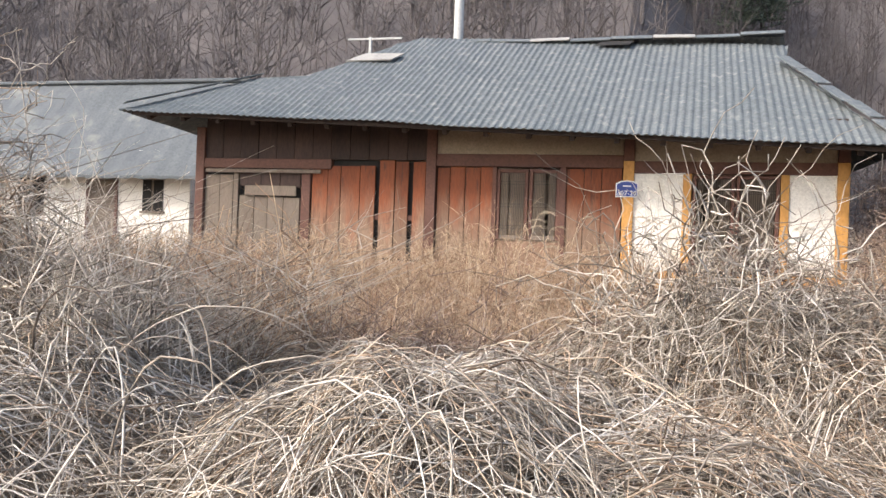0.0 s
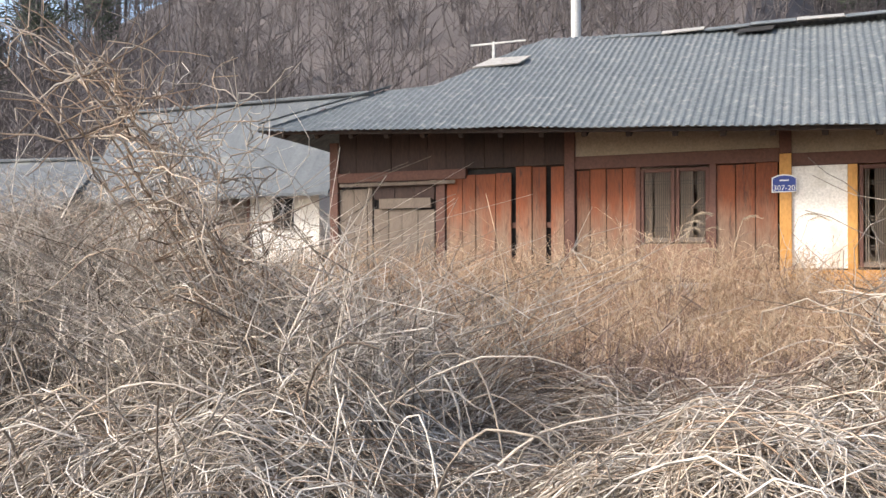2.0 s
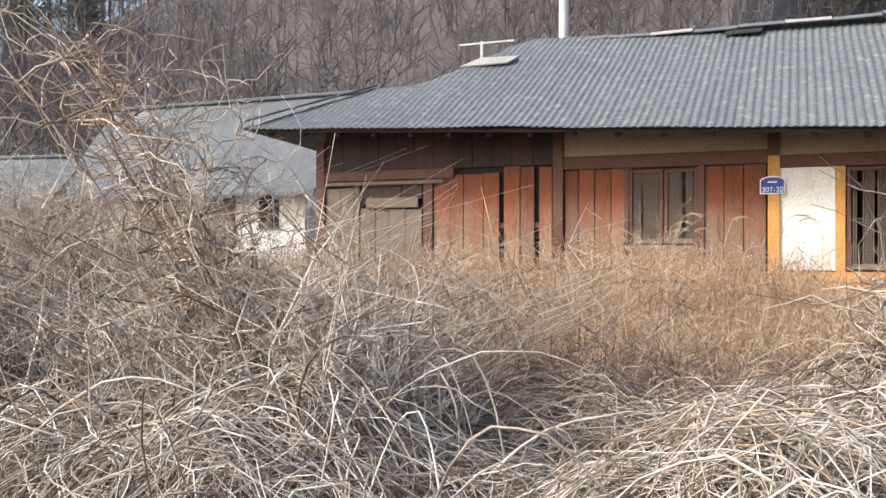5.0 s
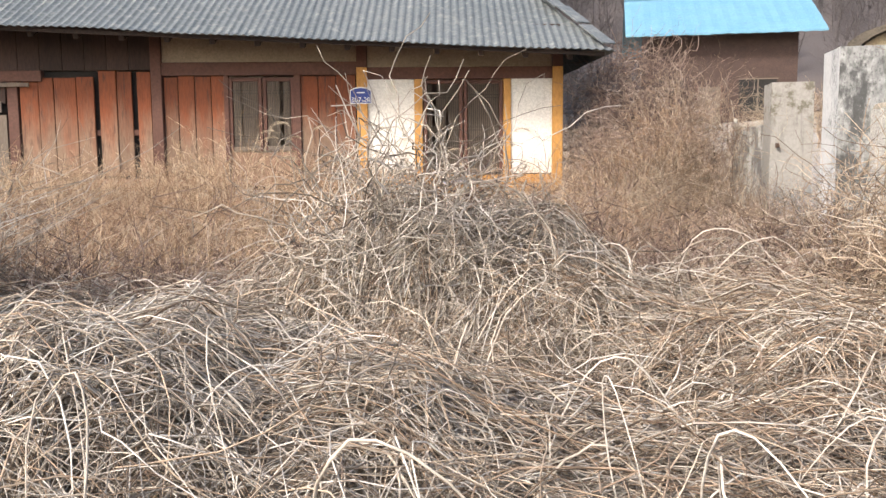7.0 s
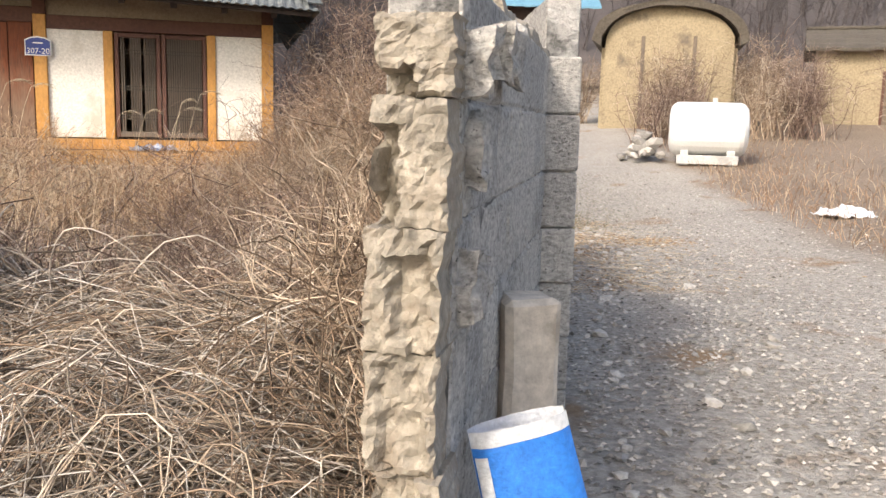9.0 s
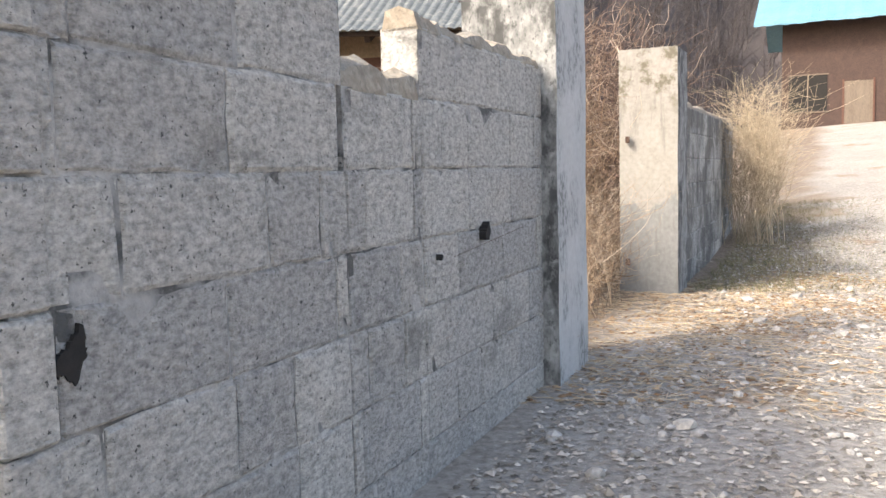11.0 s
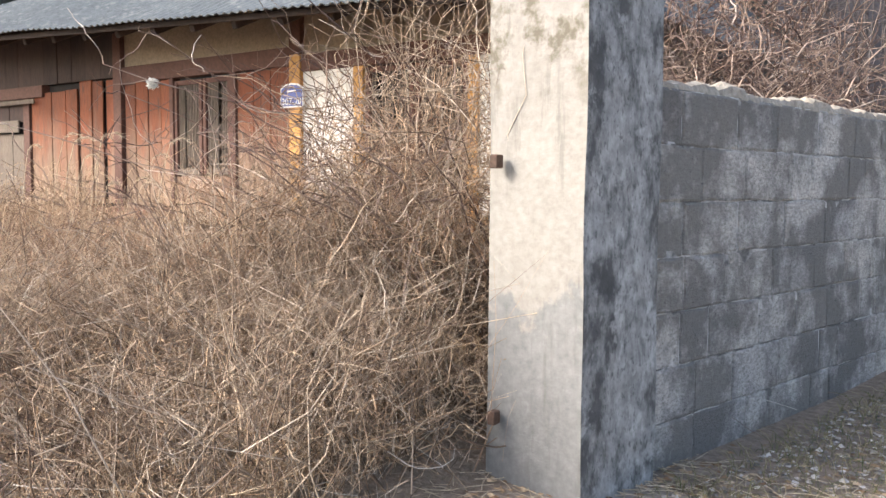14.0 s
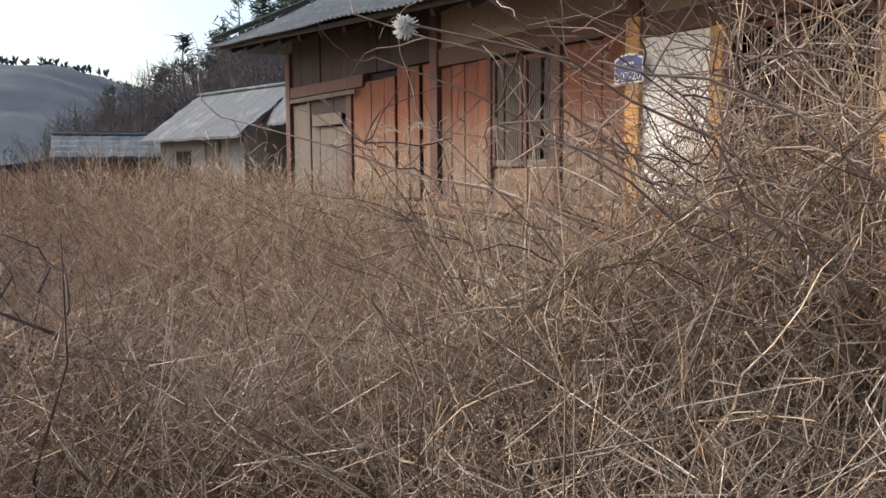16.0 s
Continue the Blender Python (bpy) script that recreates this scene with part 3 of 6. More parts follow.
# ridge caps: short overlapping lengths, not quite in line
for i in range(9):
    x = -2.9 + i * 0.87
    rnd = random.Random(i)
    bm = bmesh.new()
    tilt = rnd.uniform(-0.03, 0.03)
    for sgn in (-1, 1):
        box_bm(0, 0.85, 0, sgn * 0.24, 0, 0.02, 0, bm, Matrix.Rotation(-sgn * radians(26), 4, 'X'))
    bmesh.ops.recalc_face_normals(bm, faces=bm.faces[:])
    ob = part("ridge_cap", bm, M_SLATE if i % 3 else M_EDGE, house)
    ob.location = (x, RY - 14.6, RZ + 0.08 + rnd.uniform(-0.02, 0.03))
    ob.rotation_euler = (0, tilt, 0)
# hip caps down both front corners
for a, b, n in (((-2.9, RY, RZ), (-7.15, EY + 0.05, 3.41), 7), ((4.72, 15.15, 4.80), (6.15, EY + 0.05, 2.77), 5)):
    a, b = Vector(a), Vector(b)
    for i in range(n):
        rnd = random.Random(i + n)
        if a.x < 0 and i < 4:
            continue
        p, q = a.lerp(b, (i + 0.03) / n), a.lerp(b, (i + 0.97) / n)
        d = (q - p)
        bm = box_bm(0, d.length, -0.13, 0.13, 0.0, 0.025, 0.004)
        ob = part("hip_cap", bm, M_EDGE if rnd.random() < 0.2 else M_SLATE, house)
        ob.matrix_basis = Matrix.Translation(p - Vector((0, 14.6, 0)) + Vector((0, 0, 0.07 + rnd.uniform(0, 0.04)))) @ d.to_track_quat('X', 'Z').to_matrix().to_4x4()
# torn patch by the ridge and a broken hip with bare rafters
# black plate laid on the sheets in place of the gap's darkness
plate("roof_gap_black", [(1.15, 16.05, roof_z(16.05) + 0.06), (1.85, 16.05, roof_z(16.05) + 0.06), (1.95, 16.36, roof_z(16.36) + 0.06), (1.3, 16.36, roof_z(16.36) + 0.06)], 0.01, M_BLACK, "black plate in place of the dark gap where sheets have slipped")
plate("loose_sheet", [(-3.9, 14.7, 4.90), (-2.9, 14.75, 4.92), (-2.75, 15.1, 5.12), (-3.6, 15.1, 5.14)], 0.03, M_EDGE, "pale slipped roof sheet")
# black sheet added under the torn hip for the loft's darkness
hpart("loft_black_sheet", -5.4, -2.9, 13.6, 17.5, 3.45, 3.5, M_BLACK)
for k in range(5):
    a, b = Vector((-5.6 + 0.15 * k, 14.0 + 0.5 * k, 4.18 + 0.1 * k)), Vector((-3.3 + 0.1 * k, 15.4 + 0.35 * k, 5.05 + 0.06 * k))
    d = b - a
    ob = part("bare_rafter", box_bm(0, d.length, -0.03, 0.03, -0.03, 0.03, 0.004), M_EDGE if k % 2 == 0 else M_DARK, house)
    ob.matrix_basis = Matrix.Translation(a - Vector((0, 14.6, 0))) @ d.to_track_quat('X', 'Z').to_matrix().to_4x4()
# pale raw edge where the sheets have torn away
for (xa, ta), (xb, tb) in (((-5.3, 0.43), (-4.42, 0.45)), ((-4.42, 0.45), (-3.38, 0.86)), ((-3.38, 0.86), (-2.8, 0.99))):
    a = Vector((xa, EY + (RY - EY) * ta, 3.28 + (RZ - 3.28) * ta + 0.05))
    b = Vector((xb, EY + (RY - EY) * tb, 3.28 + (RZ - 3.28) * tb + 0.05))
    d = b - a
    ob = part("torn_edge", box_bm(0, d.length, -0.04, 0.04, 0, 0.04, 0.008), M_EDGE, house)
    ob.matrix_basis = Matrix.Translation(a - Vector((0, 14.6, 0))) @ d.to_track_quat('X', 'Z').to_matrix().to_4x4()

# number plate on the ochre post
plate_root = empty("house_number_plate", "blue house number plate with white border and figures", "sign", loc=(2.09, FY - 0.1, 2.12))


def shield(w, h, top, y0, y1):
    bm = bmesh.new()
    pts = [(-w, -h), (w, -h), (w, h), (0.55 * w, h + top * 0.75), (0, h + top), (-0.55 * w, h + top * 0.75), (-w, h)]
    f = bm.faces.new([bm.verts.new((x, y0, z)) for x, z in pts])
    r = bmesh.ops.extrude_face_region(bm, geom=[f])
    for v in [g for g in r["geom"] if isinstance(g, bmesh.types.BMVert)]:
        v.co.y = y1
    bmesh.ops.recalc_face_normals(bm, faces=bm.faces[:])
    return bm


part("border", shield(0.185, 0.115, 0.055, 0.0, -0.012), M_WHITE, plate_root)
part("face", shield(0.17, 0.10, 0.05, -0.0125, -0.016), M_BLUE, plate_root)


def words(text, size, mat, parent, m, name="lettering"):
    cu = bpy.data.curves.new(name, 'FONT')
    cu.body, cu.size, cu.align_x, cu.extrude = text, size, 'CENTER', 0.001
    tmp = bpy.data.objects.new(name, cu)
    scene.collection.objects.link(tmp)
    bpy.context.view_layer.update()
    me = bpy.data.meshes.new_from_object(tmp.evaluated_get(bpy.context.evaluated_depsgraph_get()))
    bpy.data.objects.remove(tmp)
    me.materials.clear()
    me.materials.append(mat)
    ob = new(name, me)
    ob.parent = parent
    ob.matrix_basis = m
    return ob


words("307-20", 0.115, M_WHITE, plate_root, pose(0, -0.018, -0.085, 90, 0, 0))
part("text_bar", box_bm(-0.07, 0.07, -0.019, -0.0165, 0.062, 0.082), M_WHITE, plate_root)

# ---- wall along the lane ----
COURSE, BLEN, BTH = 0.247, 0.50, 0.15


def block_mesh(length, h, seed, mat):
    rnd = random.Random(seed)
    bm = bmesh.new()
    nx, nz = 7, 4
    xs = [0.0, 0.014] + [length * f for f in (0.2, 0.4, 0.6, 0.8)] + [length - 0.014, length]
    zs = [0.0, 0.013, h / 2, h - 0.013, h]
    front = []
    for j in range(nz + 1):
        for i in range(nx + 1):
            edge = i in (0, nx) or j in (0, nz)
            x = xs[i] + (rnd.uniform(-0.006, 0.002) * (1 if i == nx else -1) if i in (0, nx) else rnd.uniform(-0.003, 0.003))
            z = zs[j] + (rnd.uniform(-0.005, 0.002) * (1 if j == nz else -1) if j in (0, nz) else rnd.uniform(-0.003, 0.003))
            chip = rnd.uniform(0.004, 0.010) if edge else rnd.uniform(-0.002, 0.002)
            if not edge and (i in (1, nx - 1) or j in (1, nz - 1)) and rnd.random() < 0.10:
                chip += rnd.uniform(0.006, 0.012)
            front.append(bm.verts.new((x, -chip, z)))
    w = nx + 1
    for j in range(nz):
        for i in range(nx):
            bm.faces.new([front[j * w + i], front[j * w + i + 1], front[(j + 1) * w + i + 1], front[(j + 1) * w + i]])
    rim = [front[i] for i in range(nx)] + [front[j * w + nx] for j in range(nz)] + [front[nz * w + i] for i in range(nx, 0, -1)] + [front[j * w] for j in range(nz, 0, -1)]
    back = [bm.verts.new((v.co.x, -BTH, v.co.z)) for v in rim]
    for i in range(len(rim)):
        k = (i + 1) % len(rim)
        bm.faces.new([rim[k], rim[i], back[i], back[k]])
    bm.faces.new(back[::-1])
    bmesh.ops.recalc_face_normals(bm, faces=bm.faces[:])
    me = bpy.data.meshes.new("block")
    bm.to_mesh(me)
    bm.free()
    me.materials.append(mat)
    return me


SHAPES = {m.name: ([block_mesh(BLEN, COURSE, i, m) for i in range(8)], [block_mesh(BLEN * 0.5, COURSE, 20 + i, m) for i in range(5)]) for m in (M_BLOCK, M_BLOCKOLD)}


def block_wall(name, label, p0, p1, z0, tops, seed, mat=M_BLOCK, breaks=()):
    """tops(s): how many courses stand at s metres along the wall."""
    p0, p1 = Vector((*p0, 0)), Vector((*p1, 0))
    run = p1 - p0
    L = run.length
    ang = math.atan2(run.y, run.x)
    root = new(name)
    root.matrix_world = Matrix.Translation(p0) @ Matrix.Rotation(ang, 4, 'Z')
    tagged(root, label, "wall", kind="structure")
    rnd = random.Random(seed)
    core = bmesh.new()
    for k in range(9):
        x = -rnd.uniform(0.0, 0.45) if k % 2 else 0.0
        while x < L - 0.05:
            w = BLEN * rnd.choice((1.0, 1.0, 0.82, 0.7, 0.5))
            a, b = max(0, x), min(L, x + w)
            marks = [a] + [c for c in breaks if a < c < b] + [b]
            for a, b in zip(marks, marks[1:]):
                if tops((a + b) / 2) < k + 0.5 or b - a < 0.04:
                    continue
                full = b - a > 0.62 * BLEN
                me = rnd.choice(SHAPES[mat.name][0 if full else 1])
                ob = new("block", me)
                ob.parent = root
                ob.matrix_parent_inverse = Matrix()
                ob.location = (a, rnd.uniform(-0.0015, 0.003), z0 + k * COURSE)
                ob.scale = ((b - a) / (BLEN if full else BLEN * 0.5), 1, 1)
                box_bm(a, b, -BTH + 0.006, -0.0065, z0 + k * COURSE, z0 + (k + 1) * COURSE, 0, core)
            x += w
    part("mortar", core, M_MORTAR, root)
    return root


wall_end = block_wall("wall_1", "broken grey concrete block wall end", (6.38, 2.19), (5.50, 0.28), -0.263, lambda s: 7.2 if s < 1.5 else 6.8, 1)
wall_lane = block_wall("wall_2", "grey concrete block wall along the lane", (7.107, 5.205), (6.50, 2.15), -0.263, lambda s: 8.2 if s > 1.96 else 7.2 if s < 1.43 else 6.2, 2, breaks=(1.43, 1.96))
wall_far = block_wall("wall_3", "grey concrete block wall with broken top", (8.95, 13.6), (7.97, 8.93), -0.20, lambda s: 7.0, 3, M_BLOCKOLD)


def ragged_cap(root, s0, s1, z, seed, base=0.03):
    """Broken mortar and block stubs left along the top of a wall."""
    n = int((s1 - s0) / 0.04)
    bm = bmesh.new()
    cols = []
    for i in range(n + 1):
        x = s0 + (s1 - s0) * i / n
        h = base + 0.10 * abs(noise.noise(Vector((x * 3.1, seed, 0)))) + 0.05 * abs(noise.noise(Vector((x * 11, seed, 3))))
        d = 0.012 * noise.noise(Vector((x * 9, seed, 5)))
        cols.append([bm.verts.new((x, -BTH + 0.005 + d, z - 0.01)), bm.verts.new((x, -BTH + 0.02 + d, z + h * 0.8)), bm.verts.new((x, -BTH / 2, z + h)),
                     bm.verts.new((x, -0.02 + d, z + h * 0.7)), bm.verts.new((x, -0.004 + d, z - 0.01))])
    for a, b in zip(cols, cols[1:]):
        for k in range(4):
            bm.faces.new([a[k], b[k], b[k + 1], a[k + 1]])
    bm.faces.new(cols[0])
    bm.faces.new(cols[-1][::-1])
    bmesh.ops.recalc_face_normals(bm, faces=bm.faces[:])
    return part("broken_cap", bm, M_BLOCKEND, root, "pale broken mortar along the wall top")


ragged_cap(wall_far, 0.0, 4.75, -0.20 + 7 * COURSE, 1)
ragged_cap(wall_lane, 0.0, 1.43, -0.263 + 7 * COURSE, 2)
ragged_cap(wall_lane, 1.435, 1.955, -0.263 + 6 * COURSE, 3, 0.06)
ragged_cap(wall_end, 0.0, 1.45, -0.263 + 7 * COURSE, 4)

# the raw broken end: hollow blocks snapped across their cores, one over another
def snapped_block(seed, h, hollow):
    """Rough end face of a broken block; hollow: where its core lies open, across and up, or None."""
    rr = random.Random(seed)
    ny, nz = 11, 15
    jut = rr.uniform(0.11, 0.155)
    bm = bmesh.new()
    g = []
    for j in range(nz + 1):
        row = []
        for i in range(ny + 1):
            u, v = i / ny, j / nz
            q = Vector((u * 1.6, v * 2.6, seed * 3.7))
            x = jut + 0.010 * noise.noise(q * 2.2) + 0.008 * noise.noise(q * 7) + 0.006 * noise.noise(q * 17)
            if hollow:
                e = max(abs(u - hollow[0]) / hollow[2], abs(v - hollow[1]) / hollow[3]) + 0.55 * noise.noise(q * 2.6 + Vector((5, 5, 0)))
                x -= hollow[4] * min(1.0, max(0.0, (1.12 - e) / 0.25))
            rim = min(u, 1 - u, v, 1 - v)
            if rim < 0.01:
                x -= rr.uniform(0.002, 0.013)
            y = -BTH * (1 - u) + 0.012 * noise.noise(q * 3 + Vector((9, 0, 0)))
            row.append(bm.verts.new((max(0.005, x), y, h * v + 0.007 * noise.noise(q * 5 + Vector((0, 9, 0))))))
        g.append(row)
    for j in range(nz):
        for i in range(ny):
            bm.faces.new([g[j][i], g[j][i + 1], g[j + 1][i + 1], g[j + 1][i]])
    rim = g[0][:-1] + [g[j][ny] for j in range(nz)] + g[nz][:0:-1] + [g[j][0] for j in range(nz, 0, -1)]
    back = [bm.verts.new((-0.03, v.co.y, v.co.z)) for v in rim]
    for i in range(len(rim)):
        k = (i + 1) % len(rim)
        bm.faces.new([rim[k], rim[i], back[i], back[k]])
    bm.faces.new(back[::-1])
    bmesh.ops.recalc_face_normals(bm, faces=bm.faces[:])
    return bm


HOLLOWS = (None, (0.75, 0.4, 0.3, 0.3, 0.03), (0.3, 0.8, 0.3, 0.2, 0.05), (0.5, 0.5, 0.3, 0.45, 0.025), (0.62, 0.45, 0.26, 0.40, 0.03), (0.16, 0.35, 0.16, 0.33, 0.09), (0.1, 0.1, 0.35, 0.2, 0.08))
for k, hollow in enumerate(HOLLOWS):
    ob = part("broken_block", snapped_block(60 + k, COURSE * (0.99 if k < 6 else 0.62), hollow), M_BLOCKEND, wall_end)
    ob.location = (2.09, random.Random(k).uniform(-0.012, 0.012), -0.263 + k * COURSE)

# fragments of block and mortar still clinging to the lane face by the end
for k, (s, z, a, h, d) in enumerate(((2.05, 1.30, 0.10, 0.13, 0.055), (1.98, 1.12, 0.10, 0.12, 0.04), (2.03, 0.84, 0.10, 0.15, 0.05), (1.6, 1.34, 0.2, 0.14, 0.05))):
    bm = box_bm(-a / 2, a / 2, -0.02, d, -h / 2, h / 2)
    bmesh.ops.subdivide_edges(bm, edges=bm.edges[:], cuts=5, use_grid_fill=True)
    for v in bm.verts:
        v.co += noise.noise_vector(v.co * 11 + Vector((k * 4, 7, 0))) * 0.035 + noise.noise_vector(v.co * 34) * 0.014
    ob = part("broken_block", bm, M_BLOCK, wall_end)
    ob.location = (s, 0.0, z)
# quoins where the wall bends
for k in range(7):
    rr = random.Random(90 + k)
    e = rr.uniform(0.0, 0.012)
    ob = part("quoin", box_bm(3.03, 3.145 + e, -0.31, 0.004 + e * 0.5, 0.003, COURSE - 0.003, 0.008), M_BLOCK, wall_lane)
    ob.location = (0, 0, -0.263 + k * COURSE)


def pillar(name, label, corner, h, z0, w=0.5, mat=None, dark=False, along=0.5, near=False):
    """corner: the near corner on the lane side; it runs w along the wall and w inwards."""
    bm = bmesh.new()
    box_bm(0, along, 0, w, 0, h, 0, bm)
    bmesh.ops.subdivide_edges(bm, edges=bm.edges[:], cuts=9, use_grid_fill=True)
    for v in bm.verts:
        v.co += noise.noise_vector(v.co * 2.5) * 0.008
    bm.normal_update()
    bm.faces.index_update()
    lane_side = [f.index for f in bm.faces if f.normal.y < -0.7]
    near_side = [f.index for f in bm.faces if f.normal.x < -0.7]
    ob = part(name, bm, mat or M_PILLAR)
    # these faces take the darker copy, stains and side shade together
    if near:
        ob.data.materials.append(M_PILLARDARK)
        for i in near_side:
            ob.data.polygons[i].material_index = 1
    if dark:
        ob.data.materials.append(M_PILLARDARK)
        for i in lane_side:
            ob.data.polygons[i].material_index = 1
    ang = math.atan2(WDIR.y, WDIR.x)
    ob.matrix_world = Matrix.Translation((*corner, z0)) @ Matrix.Rotation(ang, 4, 'Z')
    return tagged(ob, label, "pillar")


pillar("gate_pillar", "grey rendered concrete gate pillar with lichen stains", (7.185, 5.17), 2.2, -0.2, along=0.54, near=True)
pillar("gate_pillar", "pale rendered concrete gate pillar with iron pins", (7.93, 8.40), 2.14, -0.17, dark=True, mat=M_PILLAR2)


# ---- brambles, vines and weeds ----
M_BRAMBLE = strands_mat("bleached_canes", [(0.0, (0.12, 0.095, 0.075)), (0.3, (0.34, 0.295, 0.245)), (0.7, (0.52, 0.465, 0.40)), (1.0, (0.70, 0.655, 0.595))])
M_TAN = strands_mat("tan_vines", [(0.0, (0.10, 0.07, 0.05)), (0.5, (0.34, 0.25, 0.18)), (0.85, (0.50, 0.41, 0.315)), (1.0, (0.68, 0.60, 0.50))])
M_WEED = strands_mat("brown_weeds", [(0.0, (0.13, 0.078, 0.05)), (0.5, (0.42, 0.265, 0.17)), (0.85, (0.58, 0.43, 0.29)), (1.0, (0.74, 0.62, 0.47))])
M_PURPLE = strands_mat("dark_twigs", [(0.0, (0.075, 0.048, 0.042)), (0.55, (0.235, 0.165, 0.135)), (0.9, (0.42, 0.325, 0.265)), (1.0, (0.60, 0.51, 0.43))])
M_GOLD = strands_mat("golden_grass", [(0.0, (0.22, 0.14, 0.085)), (0.5, (0.46, 0.33, 0.215)), (1.0, (0.68, 0.55, 0.40))])
M_STRAW = strands_mat("straw", [(0.0, (0.42, 0.34, 0.24)), (1.0, (0.62, 0.53, 0.40))])
rs = np.random.RandomState(5)


def canes(name, label, spots, count, length, rise, radius, mat, lo=-0.02, hi=0.10, wild=0.9):
    """Arching canes that lie over the heaps."""
    P, R = [], []
    n = 10
    for _ in range(count):
        cx, cy, sx, sy = spots[rs.randint(len(spots))]
        x, y = cx + rs.normal() * sx, cy + rs.normal() * sy
        if not inside_yard(x, y) or y < -0.75 or y > 12.3:
            continue
        a = rs.uniform(0, 2 * math.pi)
        L = length * rs.uniform(0.4, 1.4)
        turn = rs.normal() * wild
        z_off = rs.uniform(lo, hi)
        up = rise * rs.uniform(0, 1) ** 2.5
        w1, w2 = rs.uniform(0, 6), rs.uniform(1.5, 6)
        w3, dip = rs.uniform(0, 6), rs.uniform(0.0, 0.07)
        pts = []
        for i in range(n):
            t = i / (n - 1)
            aa = a + turn * t + 0.95 * math.sin(w1 + w2 * t)
            nx, ny = x + math.cos(aa) * L / n, y + math.sin(aa) * L / n
            if inside_yard(nx, ny) and ny > -0.85:
                x, y = nx, ny
            pts.append((x, y, heap(x, y) + z_off + up * math.sin(math.pi * min(1, t * 1.15)) + dip * math.sin(w3 + 5 * t) + rs.normal() * 0.004 + i * 1e-4))
        P.append(pts)
        r0 = radius * rs.uniform(0.45, 1.3) * (1.5 if rs.rand() < 0.05 else 1)
        R.append([r0 * (1 - 0.6 * i / (n - 1)) for i in range(n)])
    ob = new(name, tube_mesh(name, P, R, mat))
    return tagged(ob, label, "brambles", kind="stuff")


front = [(cx, cy, rx * 0.75, ry * 0.75) for cx, cy, a, rx, ry in HEAPS[:4]]
rest = [(cx, cy, rx, ry) for cx, cy, a, rx, ry in HEAPS[4:]] + [(4.4, 0.6, 0.9, 0.8)] * 4 + [(1.0, 2.3, 1.1, 0.8)] * 2
canes("brambles", "heap of bleached dry bramble canes", front, 9500, 0.95, 0.16, 0.0031, M_BRAMBLE)
canes("brambles", "tan dry vines threaded through bramble heap", front, 4500, 0.8, 0.14, 0.0026, M_TAN, -0.06, 0.06, 1.5)
canes("brambles", "tangled bleached canes covering the yard", rest, 7000, 1.15, 0.16, 0.0033, M_BRAMBLE)
canes("brambles", "tan dry vines over the yard", rest, 7000, 1.0, 0.18, 0.003, M_TAN, -0.03, 0.14, 1.4)


def weeds(name, label, x0, x1, y0, y1, count, h0, h1, mat, radius=0.004, branches=4, spread=0.35, keep=None):
    P, R = [], []
    for _ in range(count):
        x, y = rs.uniform(x0, x1), rs.uniform(y0, y1)
        if not inside_yard(x, y) or (keep and not keep(x, y)):
            continue
        z = heap(x, y) - 0.02
        h = rs.uniform(h0, h1) * (0.85 + 0.6 * noise.noise(Vector((x * 0.9, y * 0.9, 2))))
        lx, ly = rs.normal() * 0.22, rs.normal() * 0.22
        for b in range(branches):
            s = 0.0 if b == 0 else rs.uniform(0.2, 0.75)
            bx, by = (lx, ly) if b == 0 else (lx + rs.normal() * spread * 2, ly + rs.normal() * spread * 2)
            top = 1.0 if b == 0 else s + (1 - s) * rs.uniform(0.5, 1.0)
            bend = rs.normal(size=2) * 0.15
            kink = rs.normal(size=(4, 2)) * 0.04
            pts = []
            for i in range(4):
                t = i / 3
                q = s + (top - s) * t
                k = t * (1 - t) * 4
                pts.append((x + (lx * s + bx * (q - s) + bend[0] * k + kink[i, 0]) * h, y + (ly * s + by * (q - s) + bend[1] * k + kink[i, 1]) * h, z + h * q))
            P.append(pts)
            rr = radius * rs.choice((0.7, 0.9, 1.1, 1.7))
            R.append([rr * (1 - 0.7 * i / 3) * (1 if b == 0 else 0.65) for i in range(4)])
    return tagged(new(name, tube_mesh(name, P, R, mat)), label, "weeds", kind="stuff")


weeds("weeds", "rusty brown dry weed stalks in front of the house", -7, 6.0, 8.2, 12.3, 3800, 0.6, 1.25, M_WEED, 0.0036, 6, 0.42, lambda x, y: x < 0.2 or y < 9.4 or rs.rand() < 0.3)
weeds("weeds", "dark tangle of dead stalks in the yard", -5, 6.6, 2.2, 8.8, 4600, 0.22, 0.6, M_PURPLE, 0.0034, 5, 0.45)
weeds("weeds", "dry russet stalks among the brambles", -7, 1.0, 1.8, 8, 1900, 0.5, 1.1, M_WEED, 0.0035, 6, 0.35)
weeds("weeds", "tan dry stalks rising from the bramble heap", -2.6, 0.9, 0.5, 2.6, 900, 0.5, 1.1, M_BRAMBLE, 0.0034, 7, 0.5)
weeds("weeds", "dense tan stalks filling the gateway", 5.0, 7.4, 7.0, 10.5, 1300, 0.5, 1.1, M_TAN, 0.0028, 6, 0.3)
weeds("weeds", "matted low dry stems inside the gate", 3.6, 7.2, 5.2, 8.4, 2300, 0.12, 0.38, M_GOLD, 0.0026, 5, 0.8)
weeds("straw_grass", "pale straw grass tufts in the yard", -6, 6.4, 3.0, 12.0, 450, 0.35, 0.7, M_STRAW, 0.004, 5, 0.3)

